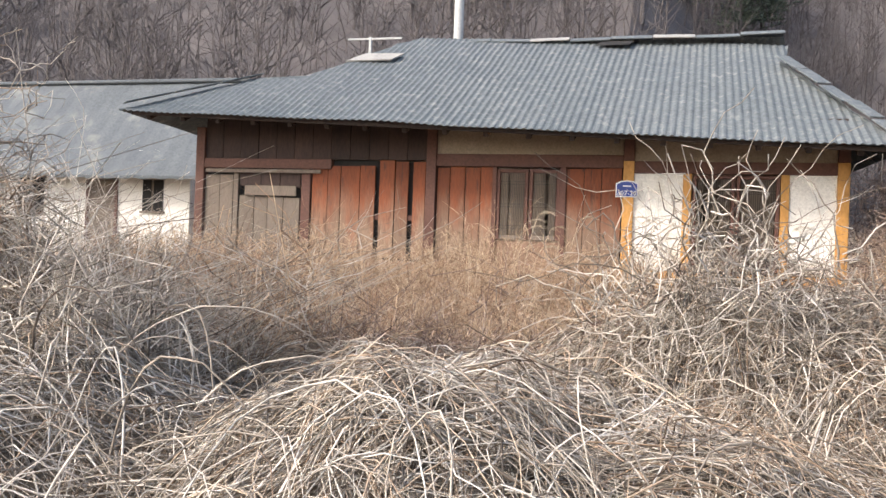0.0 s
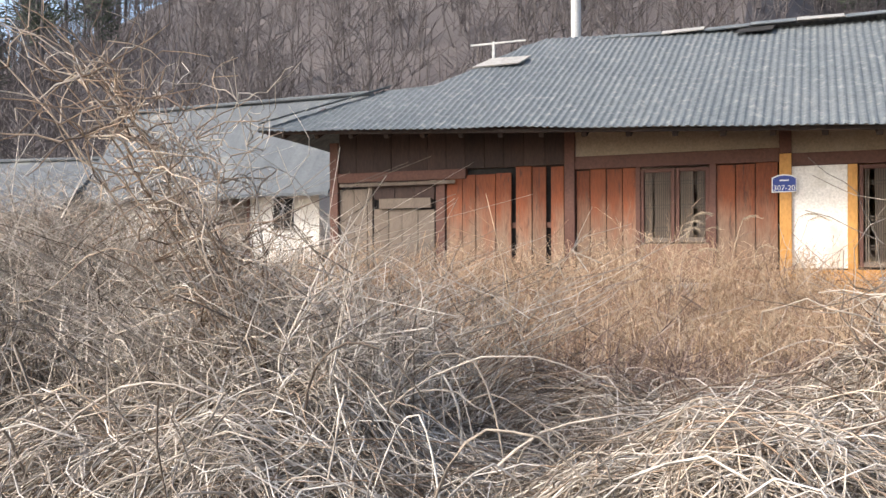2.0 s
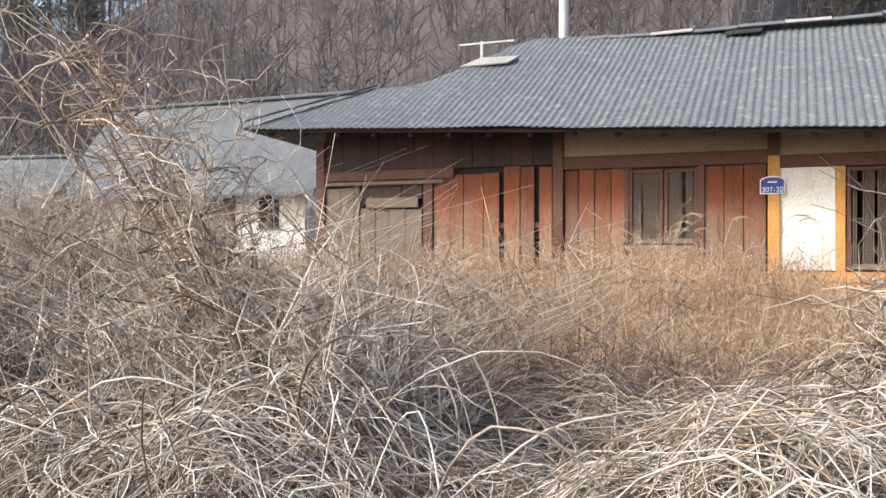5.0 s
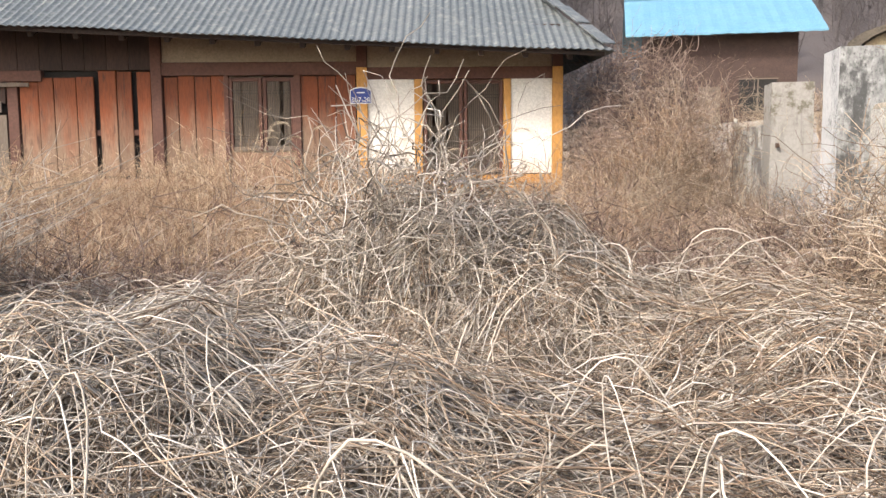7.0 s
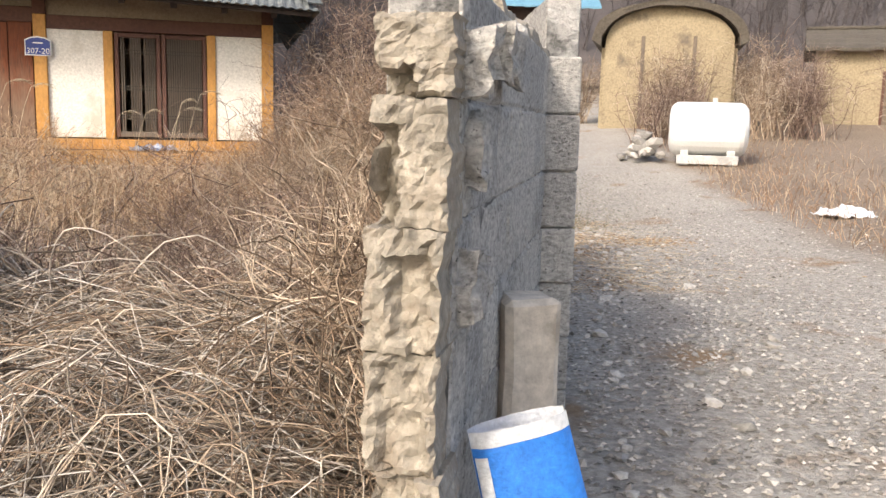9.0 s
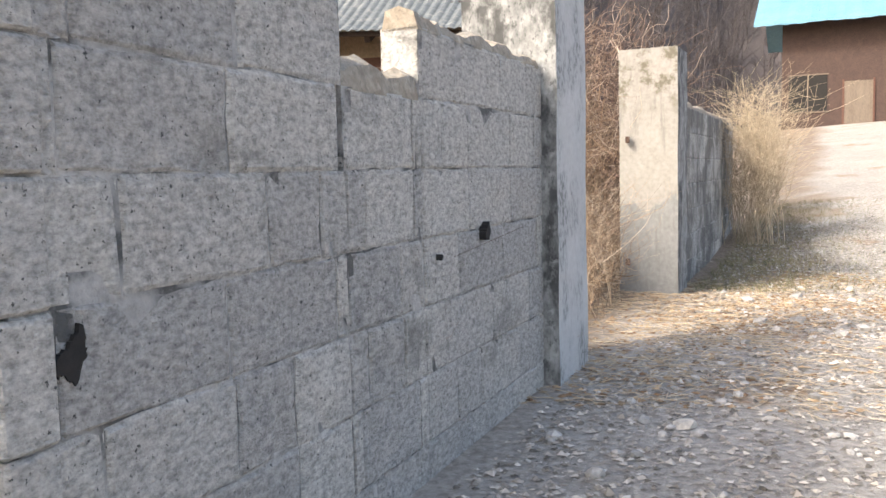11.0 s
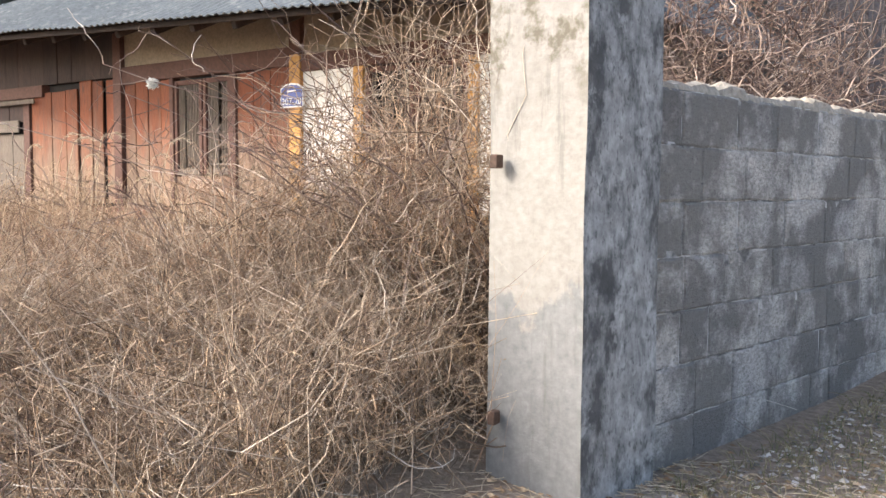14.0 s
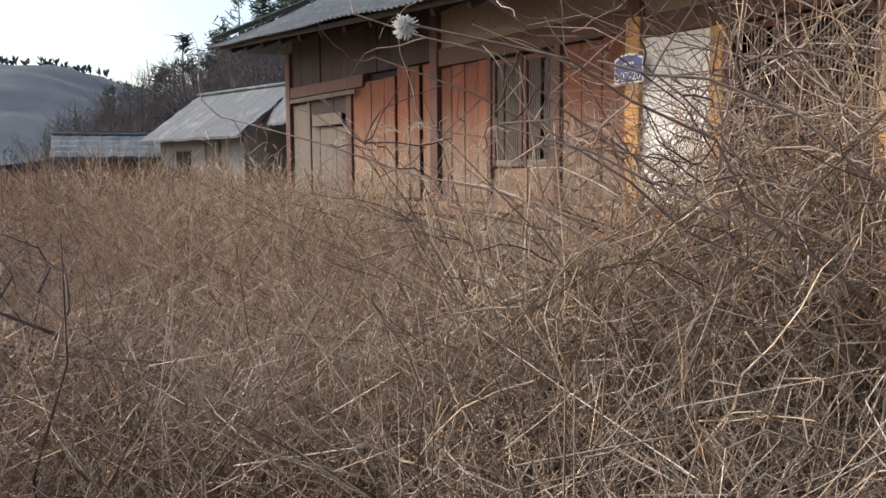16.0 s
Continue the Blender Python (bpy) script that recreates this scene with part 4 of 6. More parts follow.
weeds("straw_grass", "bleached grass clumps among the weeds", -6, 5.5, 5.5, 12.0, 4200, 0.35, 0.85, M_STRAW, 0.003, 6, 0.35, lambda x, y: noise.noise(Vector((x * 1.3, y * 1.3, 8))) > 0.12)
weeds("weeds", "dark red-brown stems standing above the weeds", -6, 5.5, 5.0, 11.5, 260, 0.7, 1.35, M_PURPLE, 0.006, 4, 0.3)



def feathery(name, label, x0, x1, y0, y1, count, h0, h1, mat, radius=0.003, sprigs=9, keep=None):
    """Nodding dry grasses: a bent stem with short upward sprigs along its upper half."""
    P, R = [], []
    for _ in range(count):
        x, y = rs.uniform(x0, x1), rs.uniform(y0, y1)
        if not inside_yard(x, y) or (keep and not keep(x, y)):
            continue
        h = rs.uniform(h0, h1) * (0.85 + 0.5 * noise.noise(Vector((x * 0.9, y * 0.9, 12))))
        o = rs.normal(size=2) * 0.16
        base = np.array((x, y, heap(x, y) - 0.02))
        stem = [base + np.array((o[0] * t ** 2 * h, o[1] * t ** 2 * h, h * (t - 0.1 * t ** 3))) for t in (0, 0.4, 0.75, 1.0)]
        P.append(stem)
        R.append([radius, radius * 0.8, radius * 0.6, radius * 0.3])
        for k in range(sprigs):
            t = 0.45 + 0.55 * (k + rs.rand()) / sprigs
            q = base + np.array((o[0] * t ** 2 * h, o[1] * t ** 2 * h, h * (t - 0.1 * t ** 3)))
            d = np.array((rs.normal() * 0.5 + o[0], rs.normal() * 0.5 + o[1], rs.uniform(0.3, 1.0))) * h * rs.uniform(0.08, 0.17) * (1.5 - t)
            P.append([q, q + d * 0.4, q + d * 0.75, q + d + np.array((0, 0, -0.25 * abs(d[2])))])
            R.append([radius * 0.8, radius * 0.9, radius * 0.8, radius * 0.3])
    return tagged(new(name, tube_mesh(name, P, R, mat)), label, "grass", kind="stuff")


feathery("feather_grass", "tall feathery golden-tan dry grass in front of the boards", -6.5, 2.6, 8.6, 12.2, 2600, 0.95, 1.65, M_GOLD, 0.0036, 9, lambda x, y: noise.noise(Vector((x * 0.8, y * 0.8, 21))) > -0.2)
feathery("feather_grass", "short feathery tan dry grass between the brambles", -4.5, 4.5, 4.0, 9.0, 2200, 0.45, 0.95, M_GOLD, 0.003, 7, lambda x, y: noise.noise(Vector((x * 0.7, y * 0.7, 31))) > -0.1)
weeds("weeds", "loose tan stalks among dark stems inside the gate", -1.0, 5.5, 5.5, 9.5, 1800, 0.35, 0.8, M_WEED, 0.003, 7, 0.4)


def thicket(name, label, centre, radius, count, length, thick, mat, hang=0.0, pts_n=8):
    """Twining stems that fill a rounded volume."""
    P, R = [], []
    c, r = np.array(centre), np.array(radius)
    for _ in range(count):
        d = rs.normal(size=3)
        d /= np.linalg.norm(d)
        p = c + r * d * rs.uniform(0, 1) ** 0.4
        if p[2] < ground_z(p[0], p[1]) + 0.03 or not inside_yard(p[0], p[1]):
            continue
        v = rs.normal(size=3) + np.array((0, 0, hang))
        v /= np.linalg.norm(v)
        L = length * rs.uniform(0.4, 1.4)
        line = [p.copy()]
        for i in range(pts_n - 1):
            v = v + rs.normal(size=3) * 0.42
            v /= np.linalg.norm(v)
            q = p + v * L / pts_n
            q[2] = max(q[2], GROUND + 0.01)
            if inside_yard(q[0] - 0.05, q[1]):
                p = q
            else:
                p = p + np.array((-0.02, 0, v[2] * L / pts_n))
            line.append(p.copy())
        P.append(line)
        r0 = thick * rs.uniform(0.5, 1.5)
        R.append([r0 * (1 - 0.5 * i / (pts_n - 1)) for i in range(pts_n)])
    return tagged(new(name, tube_mesh(name, P, R, mat)), label, "vines", kind="stuff")


thicket("vine_thicket", "brown dead vines choking the gateway", (6.3, 9.5, 0.55), (0.8, 1.1, 1.0), 2100, 0.6, 0.0020, M_WEED, 0.4)
thicket("vine_thicket", "pale dead vines choking the gateway", (6.3, 9.4, 0.7), (0.8, 1.1, 1.2), 420, 1.0, 0.0022, M_TAN, 0.8)
thicket("vine_thicket", "tall upright dead vines beside the pale pillar", (6.85, 9.15, 0.9), (0.5, 0.7, 1.1), 620, 1.1, 0.0023, M_TAN, 1.3)
thicket("vine_thicket", "russet upright dead stems beside the pale pillar", (6.7, 9.5, 0.75), (0.6, 0.8, 1.0), 480, 0.9, 0.0023, M_WEED, 1.0)
thicket("vine_thicket", "tangle of dry stems and straw just inside the gate", (6.1, 8.3, 0.15), (1.3, 1.3, 0.42), 2400, 0.6, 0.0026, M_GOLD, 0.2)
thicket("vine_thicket", "tall tangle of bleached canes before the door", (3.1, 2.2, 0.75), (0.65, 0.6, 0.5), 600, 0.7, 0.0035, M_BRAMBLE)
thicket("vine_thicket", "brown vines in the tall tangle", (5.6, 9.0, 0.2), (1.2, 1.5, 0.5), 2800, 0.7, 0.0022, M_WEED)
thicket("vine_thicket", "pale looping vines low in the gateway", (6.5, 8.7, 0.35), (0.7, 1.3, 0.65), 1100, 0.8, 0.0021, M_TAN, 0.3)
thicket("vine_thicket", "dry creeper hanging over the wall", (5.95, 2.6, 0.45), (0.35, 1.7, 0.75), 1300, 0.7, 0.003, M_TAN, 0.3)
thicket("vine_thicket", "tan dead creeper clinging to the yard side of the wall", (5.5, 1.5, 0.35), (0.3, 1.3, 0.5), 1100, 0.6, 0.0028, M_TAN, 0.4)
thicket("vine_thicket", "dark dead creeper beside the house end", (7.0, 13.4, 1.3), (1.3, 2.0, 1.7), 4000, 0.9, 0.005, M_PURPLE, 0.5)


def shrub(name, label, base, height, stems, mat, spread=0.35, twigs=14, thick=0.008, lean=(0, 0), curl=0.22, foot=0.05, droop=0.14):
    """A bare shrub: stems that fork into twigs."""
    P, R = [], []
    for _ in range(stems):
        a = rs.uniform(0, 2 * math.pi)
        s = rs.uniform(0.2, 1) * spread
        H = height * rs.uniform(0.6, 1.0)
        fx, fy = rs.normal(size=2) * foot
        main = []
        for i in range(8):
            t = i / 7
            w = (0.07 * math.sin(5 * t + a) + 0.03 * math.sin(11 * t + 2 * a)) * min(1.0, 0.4 + 0.3 * H)
            main.append(np.array((base[0] + fx + (math.cos(a) * s + lean[0]) * H * t ** 1.3 + w, base[1] + fy + (math.sin(a) * s + lean[1]) * H * t ** 1.3 - w, base[2] + H * (t - droop * t ** 3))))
        P.append(main)
        R.append([thick * (1 - 0.75 * i / 7) for i in range(8)])
        for _ in range(twigs):
            k = rs.randint(2, 7)
            v = np.array((rs.normal(), rs.normal(), rs.uniform(0.1, 1.2)))
            v /= np.linalg.norm(v)
            L = H * rs.uniform(0.12, 0.35)
            p = main[k].copy()
            tw = [p.copy()]
            for i in range(7):
                v = v + rs.normal(size=3) * curl
                v /= np.linalg.norm(v)
                p = p + v * L / 7
                tw.append(p.copy())
            P.append(tw)
            R.append([thick * 0.45 * (1 - 0.6 * i / 7) for i in range(8)])
    return tagged(new(name, tube_mesh(name, P, R, mat, 4)), label, "shrub")


shrub("bare_shrub", "tall bare thorny shrub with curling pale twigs", (0.42, 1.0, 0.2), 2.15, 10, M_TAN, 0.2, 24, 0.008, (-0.36, -0.16), 0.5)
shrub("bare_shrub", "pale bare shrub with curled bleached tips", (0.2, 1.1, 0.3), 1.9, 7, M_BRAMBLE, 0.22, 20, 0.007, (-0.28, -0.1), 0.55)
shrub("bare_shrub", "dark leaning thorny shrub with curling twigs", (-0.3, 1.7, 0.2), 2.0, 5, M_PURPLE, 0.3, 14, 0.0065, (-0.3, -0.1), 0.45)
shrub("bare_shrub", "bleached whippy shrub leaning over the heap", (-1.5, 1.1, 0.3), 1.5, 14, M_BRAMBLE, 0.45, 12, 0.005, (0.1, -0.1), 0.4, 0.1, 0.4)
shrub("bare_shrub", "bleached bare shrub arching over brambles", (0.8, 1.0, 0.2), 1.35, 22, M_BRAMBLE, 0.55, 9, 0.0052, (0, 0), 0.3, 0.1, 0.5)
shrub("bare_shrub", "bare shrub with pale twigs beside brambles", (-2.4, 2.4, 0.2), 1.6, 14, M_TAN, 0.6, 16, 0.0055)
shrub("bare_shrub", "dark bare shrub inside the gateway", (5.6, 8.6, 0.0), 1.75, 8, M_PURPLE, 0.5, 11, 0.006)
shrub("bare_shrub", "thorny bare shrub before the lattice door", (5.3, 9.9, 0.0), 2.2, 6, M_PURPLE, 0.4, 9, 0.007, (0, 0), 0.35)
shrub("bare_shrub", "tall bare shrub at the corner of the yard", (6.6, 10.4, 0.0), 2.3, 6, M_TAN, 0.3, 10, 0.009)
shrub("broom_bush", "dense straw-coloured bush of upright shoots by the wall", (9.05, 12.4, -0.05), 2.5, 75, M_STRAW, 0.28, 16, 0.0045, (0.06, 0.0), 0.15, 0.14)
shrub("broom_bush", "straw-coloured bush of upright shoots on the verge", (9.6, 15.0, 0.2), 1.9, 44, M_STRAW, 0.5, 8, 0.006)
shrub("bare_bush", "bare spreading bush on the lane verge", (16.4, 11.2, 0.5), 2.2, 26, M_TAN, 0.5, 10, 0.010)

for k in range(13):
    x, y = 15.0 + 7.5 * rs.rand(), 15.5 + 8 * rs.rand()
    shrub("bare_bush", "leafless brown bush behind the oil tank", (x, y, ground_z(x, y)), rs.uniform(1.8, 3.2), 30, M_PURPLE if k % 2 else M_TAN, 0.55, 14, 0.012)

for k in range(10):
    x, y = 14.2 + 4.6 * rs.rand(), 17.0 + 3.2 * rs.rand()
    shrub("bare_bush", "leafless brown bush before the clay barn", (x, y, ground_z(x, y)), rs.uniform(1.6, 2.6), 26, M_TAN if k % 2 else M_PURPLE, 0.5, 12, 0.012, (0, 0), 0.3, 0.3)

# brush in front of the houses beyond the yard
P, R = [], []
for _ in range(1500):
    u = rs.uniform(0, 1)
    x, y = -13 - 26 * u + rs.normal(), 13.2 - 9 * u + rs.normal() * 1.6
    z = ground_z(x, y)
    h = rs.uniform(0.6, 1.9) * (0.8 + 0.7 * noise.noise(Vector((x * 0.5, y * 0.5, 0))))
    o = rs.normal(size=2) * 0.25
    for b in range(6):
        s = 0 if b == 0 else rs.uniform(0.1, 0.7)
        d = o if b == 0 else o + rs.normal(size=2) * 0.45
        k = rs.normal(size=2) * 0.06
        top = h if b == 0 else h * rs.uniform(0.7, 1.0)
        P.append([(x + o[0] * s, y + o[1] * s, z + h * s * 0.6), (x + (o[0] * s + d[0]) * 0.5 + k[0], y + (o[1] * s + d[1]) * 0.5 + k[1], z + h * s * 0.3 + top * 0.5), (x + d[0], y + d[1], z + top)])
        R.append([0.016, 0.012, 0.005])
tagged(new("brush", tube_mesh("brush", P, R, M_WEED)), "grey-brown dry brush along the far side of the yard", "brush", kind="stuff")

# the long pale canes that stand out of the heap
P, R = [], []
for k in range(170):
    x, y = (rs.uniform(-0.6, 1.4), rs.uniform(-0.2, 1.2)) if k < 80 else (rs.uniform(2.3, 4.6), rs.uniform(1.6, 3.4)) if k < 130 else (rs.uniform(2.4, 5.0), rs.uniform(-0.4, 0.9))
    a, L, up = rs.uniform(0, 6.28), rs.uniform(0.3, 0.9), rs.uniform(0.1, 0.6) ** 1.3
    z = heap(x, y)
    line = []
    for i in range(12):
        t = i / 11
        line.append((x + math.cos(a + t) * L * t, y + math.sin(a + t) * L * t * 0.6 + rs.normal() * 0.004, z + up * math.sin(math.pi * t * 0.9) + 0.02 * math.sin(7 * t + k) + rs.normal() * 0.004))
    P.append(line)
    R.append([(0.0026 + 0.0022 * (k % 3) / 2) * (1 - 0.5 * i / 11) for i in range(12)])
tagged(new("bramble_canes", tube_mesh("bramble_canes", P, R, M_BRAMBLE, 5)), "long thick bleached canes arching from the heap", "brambles", kind="stuff")

# ---- wooded hill ----
# narrow purplish greys put the hill's haze into the trunk colour
M_BARK = strands_mat("bare_trees_hazed", [(0.0, (0.085, 0.074, 0.074)), (0.5, (0.112, 0.099, 0.099)), (1.0, (0.145, 0.13, 0.128))])
M_NEEDLE = strands_mat("pine_needles", [(0.0, (0.055, 0.070, 0.055)), (0.6, (0.085, 0.105, 0.080)), (1.0, (0.12, 0.14, 0.10))])


def bare_woods(count, x0, x1, d0, d1):
    P, R = [], []
    while len(P) < count * 15:
        x, d = rs.uniform(x0, x1), rs.uniform(d0, d1)
        y = d + (25 + (0.05 * x if x < 0 else 2.2 * x if x < 15 else 33))
        z = ground_z(x, y)
        H = rs.uniform(3, 7.5)
        lean = rs.normal(size=2) * 0.08
        base = np.array((x, y, z))
        for b in range(15):
            s = 0 if b == 0 else rs.uniform(0.15, 0.85)
            p = base + np.array((lean[0] * s * H, lean[1] * s * H, s * H))
            v = np.array((lean[0], lean[1], 1.0)) if b == 0 else np.array((rs.normal() * 0.7, rs.normal() * 0.7, rs.uniform(0.4, 1.2)))
            L = H if b == 0 else H * (1 - s * 0.6) * 0.55
            v = v / np.linalg.norm(v) * L
            k = rs.normal(size=3) * 0.05 * L
            P.append([p, p + v * 0.5 + k, p + v])
            r = 0.06 if b == 0 else 0.026
            R.append([r, r * 0.7, r * 0.25])
    return tagged(new("bare_woods", tube_mesh("bare_woods", P, R, M_BARK)), "leafless woodland on the hillside, haze put into its grey-brown", "trees", kind="stuff")


bare_woods(2600, -110, 70, 0, 60)
bare_woods(1100, -100, 90, 50, 110)
bare_woods(450, -70, 15, -3, 12)


def pines(name, label, spots, size):
    """Pines: a bare stem and uneven whorls of needled sprays."""
    P, R, T, TR = [], [], [], []
    for x, d in spots:
        y = d + (25 + (0.05 * x if x < 0 else 2.2 * x if x < 15 else 33))
        z = ground_z(x, y)
        H = size * rs.uniform(0.7, 1.15)
        T.append([(x, y, z), (x + 0.1, y, z + H * 0.5), (x + 0.15, y, z + H)])
        TR.append([0.18, 0.12, 0.04])
        for k in range(22):
            s = rs.uniform(0.3, 1.0)
            a = rs.uniform(0, 6.28)
            reach = H * 0.34 * (1.05 - s) * rs.uniform(0.6, 1.3) + 0.3
            for j in range(10):
                u = rs.uniform(0.25, 1.0)
                c = np.array((x + math.cos(a) * reach * u, y + math.sin(a) * reach * u, z + H * s + 0.12 * reach * u)) + rs.normal(size=3) * 0.25
                v = np.array((math.cos(a) + rs.normal() * 0.8, math.sin(a) + rs.normal() * 0.8, rs.uniform(0.0, 1.1))) * rs.uniform(0.35, 0.7)
                P.append([c - v * 0.5, c, c + v * 0.6])
                R.append([0.03, 0.065, 0.012])
    a = tagged(new(name, tube_mesh(name, P, R, M_NEEDLE)), label, "trees", kind="stuff")
    tagged(new("pine_stems", tube_mesh("pine_stems", T, TR, M_BARK, 5)), "brown stems of the pines", "trees", kind="stuff")
    return a


spots = [(rs.uniform(-45, -18), rs.uniform(35, 70)) for _ in range(45)]
spots += [(rs.uniform(-16, 14), rs.uniform(24, 60)) for _ in range(60)]
spots += [(rs.uniform(-110, -45), rs.uniform(10, 45)) for _ in range(90)]
pines("pine_woods", "dark green pines scattered over the hill", spots, 8.5)


# the far mountain down the valley
def mountain(x, y):
    r = math.hypot((x + 340) / 130, (y - 10) / 190)
    z = 52 * math.exp(-r * r) + 9 * noise.noise(Vector((x * 0.012, y * 0.012, 1))) + 3 * noise.noise(Vector((x * 0.06, y * 0.06, 5)))
    return z - 12


# blue-grey distance haze is put into the mountain's base colour
M_FARHAZE = surface("far_woods_haze", (0.05, 0.063, 0.078), (0.065, 0.078, 0.093), 0.03, 0.12, 1.0, bumps=0.05, dist=0.3)
tagged(new("far_mountain", grid_mesh("far_mountain", [-520 + 7 * i for i in range(50)], [-260 + 7 * j for j in range(75)], mountain, M_FARHAZE)), "wooded mountain across the valley with blue-grey haze in its colour", "backdrop", kind="structure")
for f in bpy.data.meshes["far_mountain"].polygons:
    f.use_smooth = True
P, R = [], []
for _ in range(9000):
    x, y = rs.uniform(-380, -178), rs.uniform(-120, 170)
    z = mountain(x, y)
    if max(mountain(x - 14, y), mountain(x + 14, y)) > z - 0.3:
        continue
    h = rs.uniform(2.0, 4.2)
    for b in range(4):
        o = rs.normal(size=2) * 0.5
        q = rs.uniform(0.1, 0.6)
        P.append([(x, y, z + h * q * 0.6), (x + o[0], y + o[1], z + h * (q + 0.2)), (x + o[0] * 1.6, y + o[1] * 1.6, z + h * (q + 0.4))])
        R.append([0.18, 0.30, 0.05])
tagged(new("far_trees", tube_mesh("far_trees", P, R, M_FARHAZE)), "tree line on the far mountain in the same haze colour", "trees", kind="stuff")

# twiggy branches that lean over the gateway, one with a white seed tuft
M_FLUFF = surface("seed_fluff", (0.66, 0.62, 0.55), (0.80, 0.77, 0.70), 20, 90, 1.0)
P, R = [], []
tuft = np.array((6.62, 7.46, 1.47))
for k in range(38):
    a = np.array((rs.uniform(6.0, 7.3), rs.uniform(8.6, 9.9), rs.uniform(0.1, 0.6)))
    b = np.array((rs.uniform(5.2, 7.0), rs.uniform(7.6, 9.8), rs.uniform(0.9, 2.1)))
    if k == 0:
        a, b = np.array((6.9, 8.9, 0.5)), tuft
    m = (a + b) / 2 + np.array((0, 0.1, 0.35))
    line = [(1 - t) ** 2 * a + 2 * t * (1 - t) * m + t * t * b + rs.normal(size=3) * 0.022 for t in np.linspace(0, 1, 10)]
    P.append(line)
    R.append([0.0055 * (1 - 0.6 * i / 9) for i in range(10)])
    for _ in range(7):
        p = line[rs.randint(3, 10)].copy()
        v = rs.normal(size=3)
        v /= np.linalg.norm(v)
        tw = [p.copy()]
        for i in range(9):
            v = v + rs.normal(size=3) * 0.25
            v /= np.linalg.norm(v)
            p = p + v * 0.04
            tw.append(p.copy())
        P.append(tw)
        R.append([0.0025 * (1 - 0.5 * i / 9) for i in range(10)])
tagged(new("thorny_branches", tube_mesh("thorny_branches", P, R, M_PURPLE, 4)), "dark thorny twigs leaning over the gateway", "branches", kind="stuff")
P, R = [], []
for _ in range(160):
    d = rs.normal(size=3)
    d /= np.linalg.norm(d)
    P.append([tuft, tuft + d * 0.012, tuft + d * rs.uniform(0.016, 0.027)])
    R.append([0.003, 0.0025, 0.0008])
tagged(new("seed_tuft", tube_mesh("seed_tuft", P, R, M_FLUFF)), "white fluffy seed tuft at a twig's end", "seed head")

# reed plumes before the house
for k in range(16):
    x, y = (rs.uniform(0.4, 2.2), rs.uniform(9.8, 11.6)) if k < 11 else (rs.uniform(3.2, 4.4), rs.uniform(10.5, 11.6))
    z = ground_z(x, y)
    h = rs.uniform(1.2, 1.75)
    a = rs.uniform(-0.5, 0.9)
    stem = [np.array((x + math.cos(a) * 0.25 * t ** 3, y + math.sin(a) * 0.1 * t ** 3, z + h * t)) for t in np.linspace(0, 1, 8)]
    P, R = [stem], [[0.004] * 8]
    for _ in range(70):
        s = rs.uniform(0, 0.34)
        p = stem[-1] + np.array((math.cos(a) * s * 0.8, math.sin(a) * s * 0.3, s * 0.55 - s * s * 1.6))
        d = np.array((math.cos(a) * 0.7 + rs.normal() * 0.25, rs.normal() * 0.25, rs.uniform(-0.5, 0.3))) * 0.07
        P.append([p + d * t for t in np.linspace(0, 1, 8)])
        R.append([0.0028 * (1 - 0.8 * i / 7) for i in range(8)])
    tagged(new("reed", tube_mesh("reed", P, R, M_STRAW)), "tall dry reed with a nodding pale plume", "reed", "reeds before the house")

# ---- neighbouring buildings ----
M_TILE = surface("grey_cement_tiles", (0.065, 0.073, 0.08), (0.115, 0.127, 0.135), 1.2, 16, 0.85, bumps=0.5, stain=(0.18, 0.18, 0.165))
M_BLUEROOF = surface("blue_metal_roof", (0.10, 0.25, 0.36), (0.16, 0.32, 0.42), 1.0, 14, 0.55, bumps=0.1)
M_BRICK = surface("brown_brick", (0.04, 0.026, 0.022), (0.085, 0.052, 0.042), 4, 30, 0.9)
M_STRAWCLAY = surface("yellow_clay", (0.24, 0.19, 0.125), (0.38, 0.31, 0.20), 1.2, 20, 0.95, bumps=0.5, stain=(0.15, 0.12, 0.09), stain_scale=1.5)
M_THATCH = surface("old_thatch", (0.06, 0.05, 0.04), (0.13, 0.11, 0.085), 2, 20, 1.0, bumps=0.8, dist=0.05)
# stained whitewash, its grey deepened in colour for a wall in shadow
M_SHADEWASH = surface("shade_darkened_whitewash", (0.15, 0.14, 0.125), (0.26, 0.245, 0.225), 1.0, 20, 0.95, stain=(0.24, 0.22, 0.19), stain_scale=1.4)
M_DULL = surface("grey_render", (0.40, 0.40, 0.39), (0.55, 0.55, 0.53), 1.0, 20, 0.9, stain=(0.33, 0.32, 0.30))


